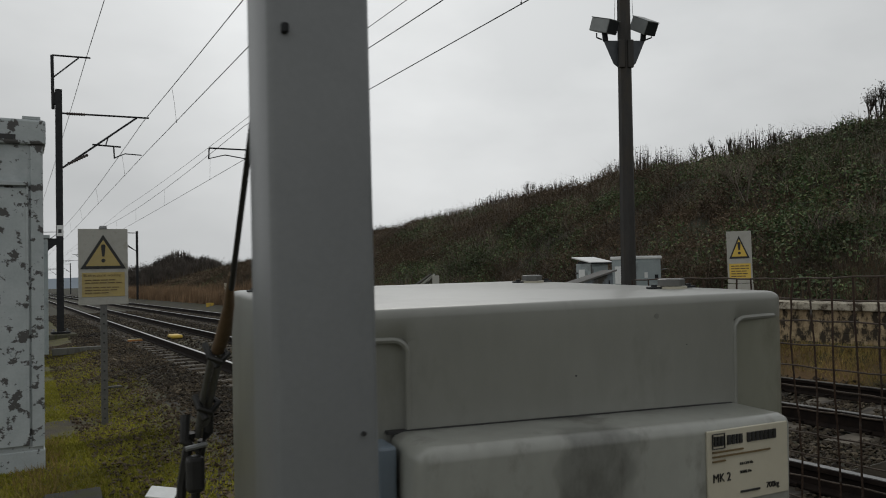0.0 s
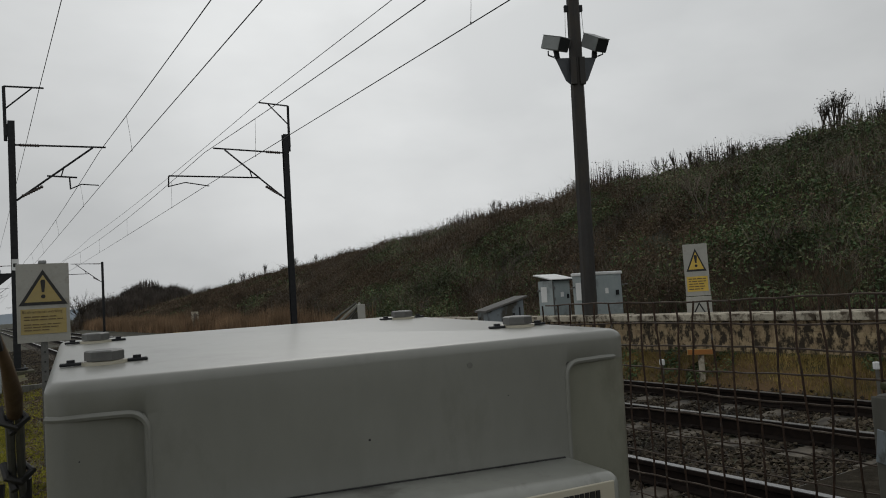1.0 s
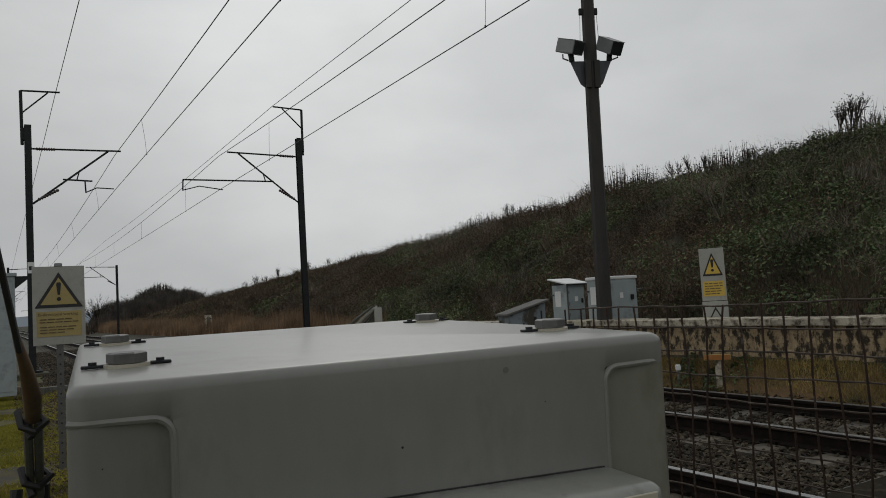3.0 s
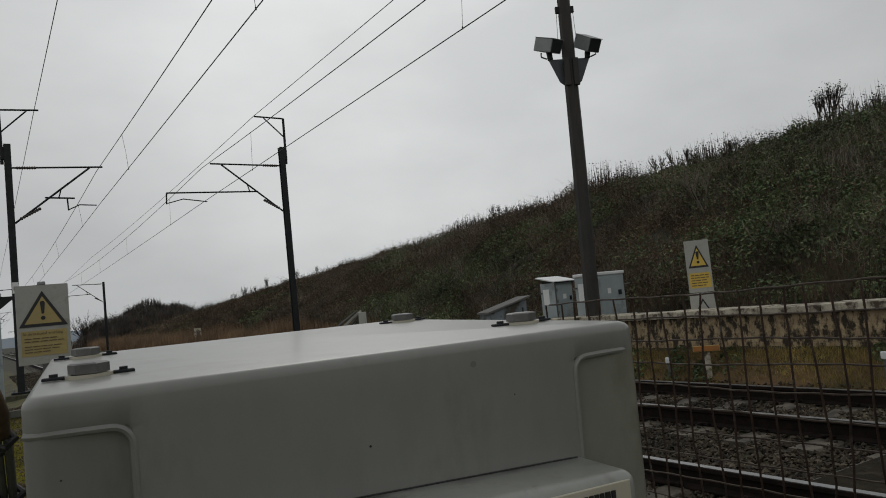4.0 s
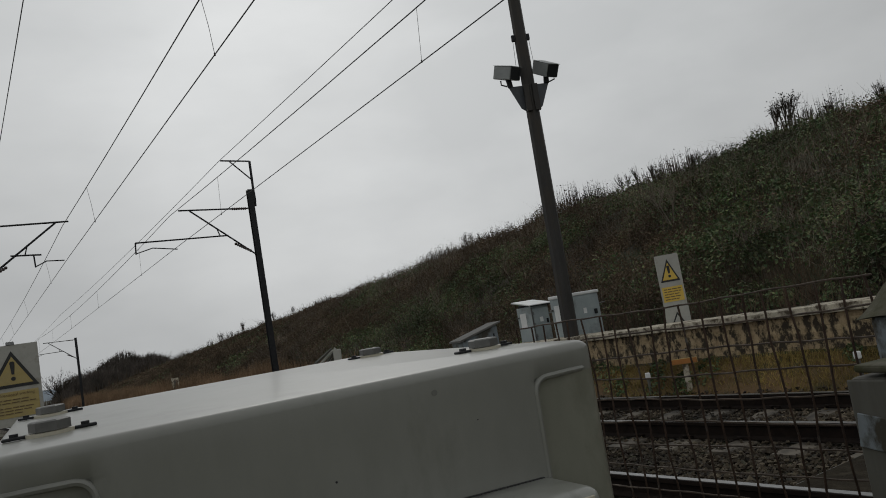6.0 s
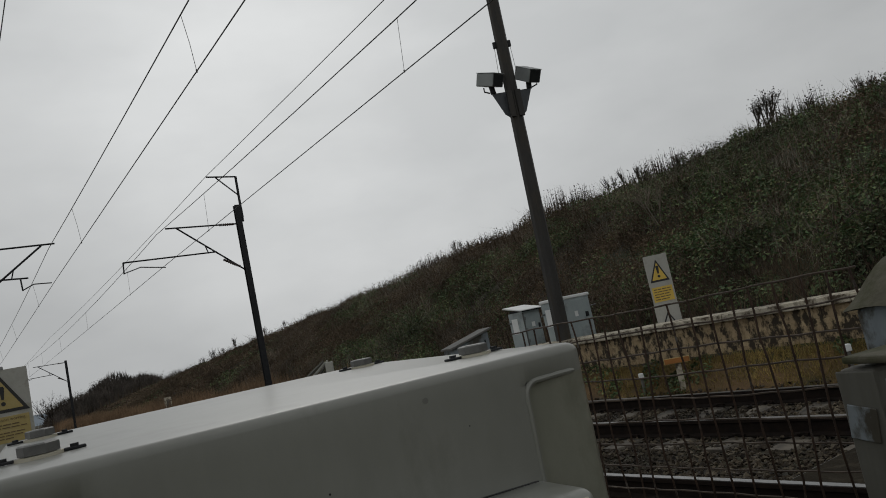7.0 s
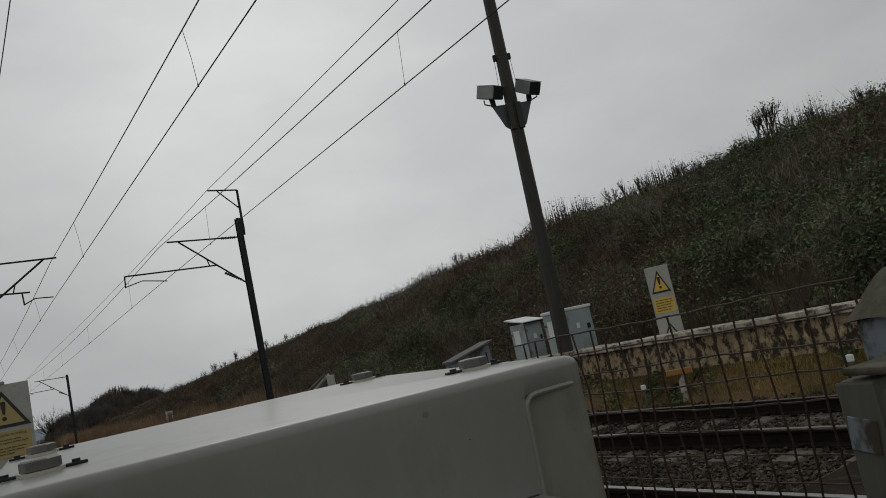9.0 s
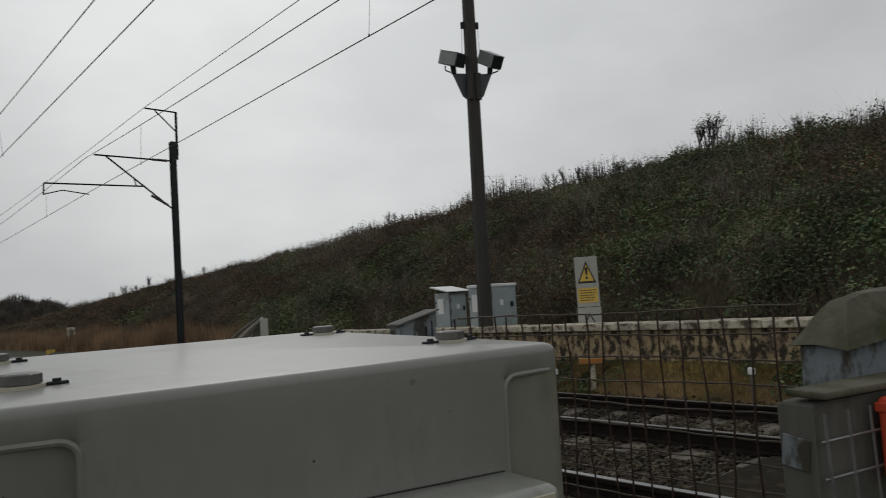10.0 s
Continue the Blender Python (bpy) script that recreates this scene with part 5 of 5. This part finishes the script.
for k, (x, y, hh, lv) in enumerate(((20.0, 33.2, 1.15, 260), (20.0, 32.2, 0.9, 160), (20.0, 15.35, 1.5, 420), (20.05, 15.5, 1.3, 320), (20.0, 21.5, 1.0, 40), (20.0, 22.2, 1.0, 40), (20.0, 20.7, 0.9, 40), (20.1, 14.6, 0.8, 40), (20.0, 13.7, 0.8, 40), (20.0, 18.6, 0.8, 40), (20.0, 18.9, 0.75, 40), (20, 12.0, 1.1, 60), (20.0, 78.0, 1.7, 60), (20.0, 74.5, 1.4, 60), (20.0, 66.0, 1.2, 50), (20.0, 62.5, 1.3, 50), (20.0, 58.0, 1.0, 40), (20.0, 82.0, 1.4, 60), (19.8, 70, 1.6, 60))):
    twig_tree("ridge_shrub", (x, y, gz(x, y)), hh, 0.17, 3, "bare upright shrub on the ridge", 3, lv, k + 3, 0.012 * hh + 0.004)
pale = twig_tree("pale_bare_shrub", (12.2, 13.8, gz(12.2, 13.8) + 0.45), 1.5, 0.42, 3, "pale leafless shrub in the brambles", 3, 0, 44, 0.013)
for o in pale.children:
    o.data.materials.clear()
    o.data.materials.append(M_PALETWIG)
for k, (x, y, hh, lv) in enumerate(((9.2, 110, 3.6, 900), (10.8, 111, 3.9, 1100), (12.4, 112, 4.2, 1300), (14.0, 111, 4.3, 1400), (15.6, 112, 4.4, 1500), (17.2, 113, 4.3, 1400), (18.9, 112, 4.0, 1300), (8.4, 108, 4.8, 120), (20.6, 113, 3.8, 1100), (22.2, 113, 3.4, 1000))):
    twig_tree("far_shrub", (x, y, gz(x, y)), hh, 0.42, 4, "dark leafless thicket tree beyond the line mast", 3, lv, k + 20, 0.07)
n = 16000
x, y = rng.uniform(8.5, 25, n), rng.uniform(104, 112, n)
b = np.stack([x, y, ground_z(x, y)], -1)
h = rng.uniform(0.6, 2.6, n) * (0.75 + 0.25 * np.sin(x * 1.7))
blades(b, h, rng.normal(0, 0.3, n), rng.uniform(0.03, 0.05, n), M_THICKET, "thicket", "dense dark undergrowth of the far thicket", "thicket")

n = 15000
a, r_ = rng.uniform(0, math.tau, n), rng.random(n) ** 0.5
x, y = 14.8 + 7.6 * r_ * np.cos(a), 109 + 4.5 * r_ * np.sin(a)
top = (3.5 + 0.5 * np.sin(x * 0.9) + 0.3 * np.sin(x * 2.3 + y)) * np.sqrt(np.clip(1 - r_ ** 3, 0, 1))
b = np.stack([x, y, ground_z(x, y) + top * rng.random(n) ** 0.6 * 0.92], -1)
blades(b, rng.uniform(0.3, 0.8, n), rng.normal(0, 0.6, n), rng.uniform(0.03, 0.055, n), M_THICKET, "thicket", "close dark twigs of the far thicket's crown", "thicket")

# reeds beyond the platform
n = 15000
x, y = rng.uniform(7.4, 9.2, n), rng.uniform(26, 100, n)
b = np.stack([x, y, ground_z(x, y)], -1)
blades(b, rng.uniform(0.75, 1.35, n) * (0.85 + 0.2 * np.sin(y * 0.6)), rng.normal(0, 0.14, n), rng.uniform(0.012, 0.022, n), M_REED, "reeds", "tall dry golden brown reeds beside the line", "reeds")
n = 6000
x, y = rng.uniform(-30, 40, n), rng.uniform(100, 130, n)
b = np.stack([x, y, ground_z(x, y)], -1)
ok = (x > 6.5) | (x < -6)
blades(b[ok], rng.uniform(0.6, 1.8, n)[ok], rng.normal(0, 0.2, n)[ok], rng.uniform(0.03, 0.06, n)[ok], M_DEAD, "far_scrub", "far brown scrub beside the line", "scrub")

# grass on the bank under the wall, moss and grass on the verge
n = 26000
x, y = rng.uniform(5.55, 6.2, n), rng.uniform(3.0, 19, n)
ok = np.sin(y * 2.1 + np.sin(x * 5)) + np.sin(y * 0.8 + 1) + 3.5 * (x - 5.95) + rng.normal(0, 0.6, n) > -0.2
x, y = x[ok], y[ok]
n = len(x)
b = np.stack([x, y, ground_z(x, y) - 0.01], -1)
blades(b, rng.uniform(0.02, 0.12, n), rng.normal(0, 0.7, n), rng.uniform(0.003, 0.007, n), M_GRASSY, "bank_grass", "yellow brown dead grass on the bank", "grass")
cb, sb, nb, _ = clumps(22, (5.75, 6.15), (5.0, 14), 130, (0.10, 0.22), (0.015, 0.035), 0.9)
v, f = leaf_arrays(cb, sb, 0.5, nb)
mesh_of("wall_weeds", v, f, M_BRAMBLE, "dark green weeds at the foot of the platform wall", "weeds")
n = 170000
x, y = rng.uniform(-3.4, -1.0, n), 4.5 + 20 * rng.random(n) ** 1.5
patch = np.zeros(n)
for k in range(14):
    a, q = rng.uniform(0, math.tau), rng.uniform(0.8, 5.5)
    patch += np.sin(q * (x * math.cos(a) + y * math.sin(a) * 0.7) + rng.uniform(0, math.tau)) / (1 + 0.25 * q)
keep = (patch + rng.normal(0, 0.7, n) > -0.8) & (rng.random(n) > smooth(-2.2, -1.25, x + 0.15 * np.sin(y * 1.1)))
keep &= ~((x > -3.05) & (x < -2.58) & (y < 8.2) & (rng.random(n) > 0.2))
x, y = x[keep], y[keep]
b = np.stack([x, y, ground_z(x, y) - 0.005], -1)
blades(b, rng.uniform(0.012, 0.042, len(b)), rng.normal(0, 0.7, len(b)), rng.uniform(0.005, 0.012, len(b)), M_MOSS, "moss", "yellow green moss carpet on the verge", "moss")
n = 30000
x, y = rng.uniform(-5.5, -1.3, n), rng.uniform(-4, 5, n)
b = np.stack([x, y, ground_z(x, y) - 0.005], -1)
blades(b, rng.uniform(0.012, 0.05, n), rng.normal(0, 0.7, n), rng.uniform(0.006, 0.014, n), M_MOSS, "moss", "thin moss round the barrier machine", "moss")
n = 1600
x, y = -2.95 + rng.normal(0, 0.14, n), rng.uniform(7.5, 11.5, n)
b = np.stack([x, y, ground_z(x, y) - 0.01], -1)
blades(b, rng.uniform(0.03, 0.11, n), rng.normal(0, 0.5, n), rng.uniform(0.003, 0.006, n), M_GRASSY, "verge_grass", "long dry grass round the tall cabinet", "grass")

# far hills, the haze put into their pale blue grey colour
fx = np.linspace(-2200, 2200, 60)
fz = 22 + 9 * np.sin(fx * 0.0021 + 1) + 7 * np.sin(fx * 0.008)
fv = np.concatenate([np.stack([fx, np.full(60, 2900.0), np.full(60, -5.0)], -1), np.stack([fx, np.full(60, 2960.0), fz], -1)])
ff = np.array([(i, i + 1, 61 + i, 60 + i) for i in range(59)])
mesh_of("backdrop", fv, ff, M_FARHILL, "low far hills with blue grey haze put into their colour", "hills", "structure")

# ------------------------------------------------------------------ repeated pieces: sleepers, clips, bricks, coping
SL = bpy.data.meshes.new("sleeper")
bm = sleeper_mesh()
bm.to_mesh(SL)
bm.free()
SL.materials.append(M_SLEEPER)
CL = bpy.data.meshes.new("rail_clip")
bm = clip_mesh()
bm.to_mesh(CL)
bm.free()
CL.materials.append(M_RAILSIDE)
for t in (track_near, track_far):
    for k in range(130):
        s = new("sleeper", SL)
        s.parent = t
        s.location = (0.01 * math.sin(k * 7), 0.65 * k - 3.25, -0.161)
        if 6 < k < 26:
            for side in (-0.75, 0.75):
                for e, r in ((-0.085, 180), (0.085, 0)):
                    c = new("rail_clip", CL)
                    c.parent = t
                    c.matrix_basis = pose(side + e, 0.65 * k - 3.25, -0.15, 0, 0, r)

BR = bpy.data.meshes.new("brick")
bm = box(-0.03, 0.03, -0.109, 0.109, -0.0345, 0.0345, 0.003, 1)
bm.to_mesh(BR)
bm.free()
BR.materials.append(M_WALL)
for c in range(6):
    for k in range(50):
        y = 4.6 + 0.2275 * k + (0.114 if c % 2 else 0)
        if (math.sin(k * 1.7 + c * 2.1) + math.sin(k * 0.41 + c)) < -1.1:
            continue
        br = new("brick", BR)
        br.parent = wall
        br.location = (WALL_X + 0.058 + 0.004 * math.sin(k * 3.3 + c * 5), y, 0.247 + 0.0765 * c)
for k in range(26):
    y = -6 + 0.905 * k
    cs = part("coping_stone", box(WALL_X - 0.055 + 0.012 * math.sin(k * 2.7), WALL_X + 0.50, y, y + 0.893, WALL_TOP - 0.10, WALL_TOP + 0.006 * math.sin(k * 4.1), 0.012, 2), M_COPING, wall)
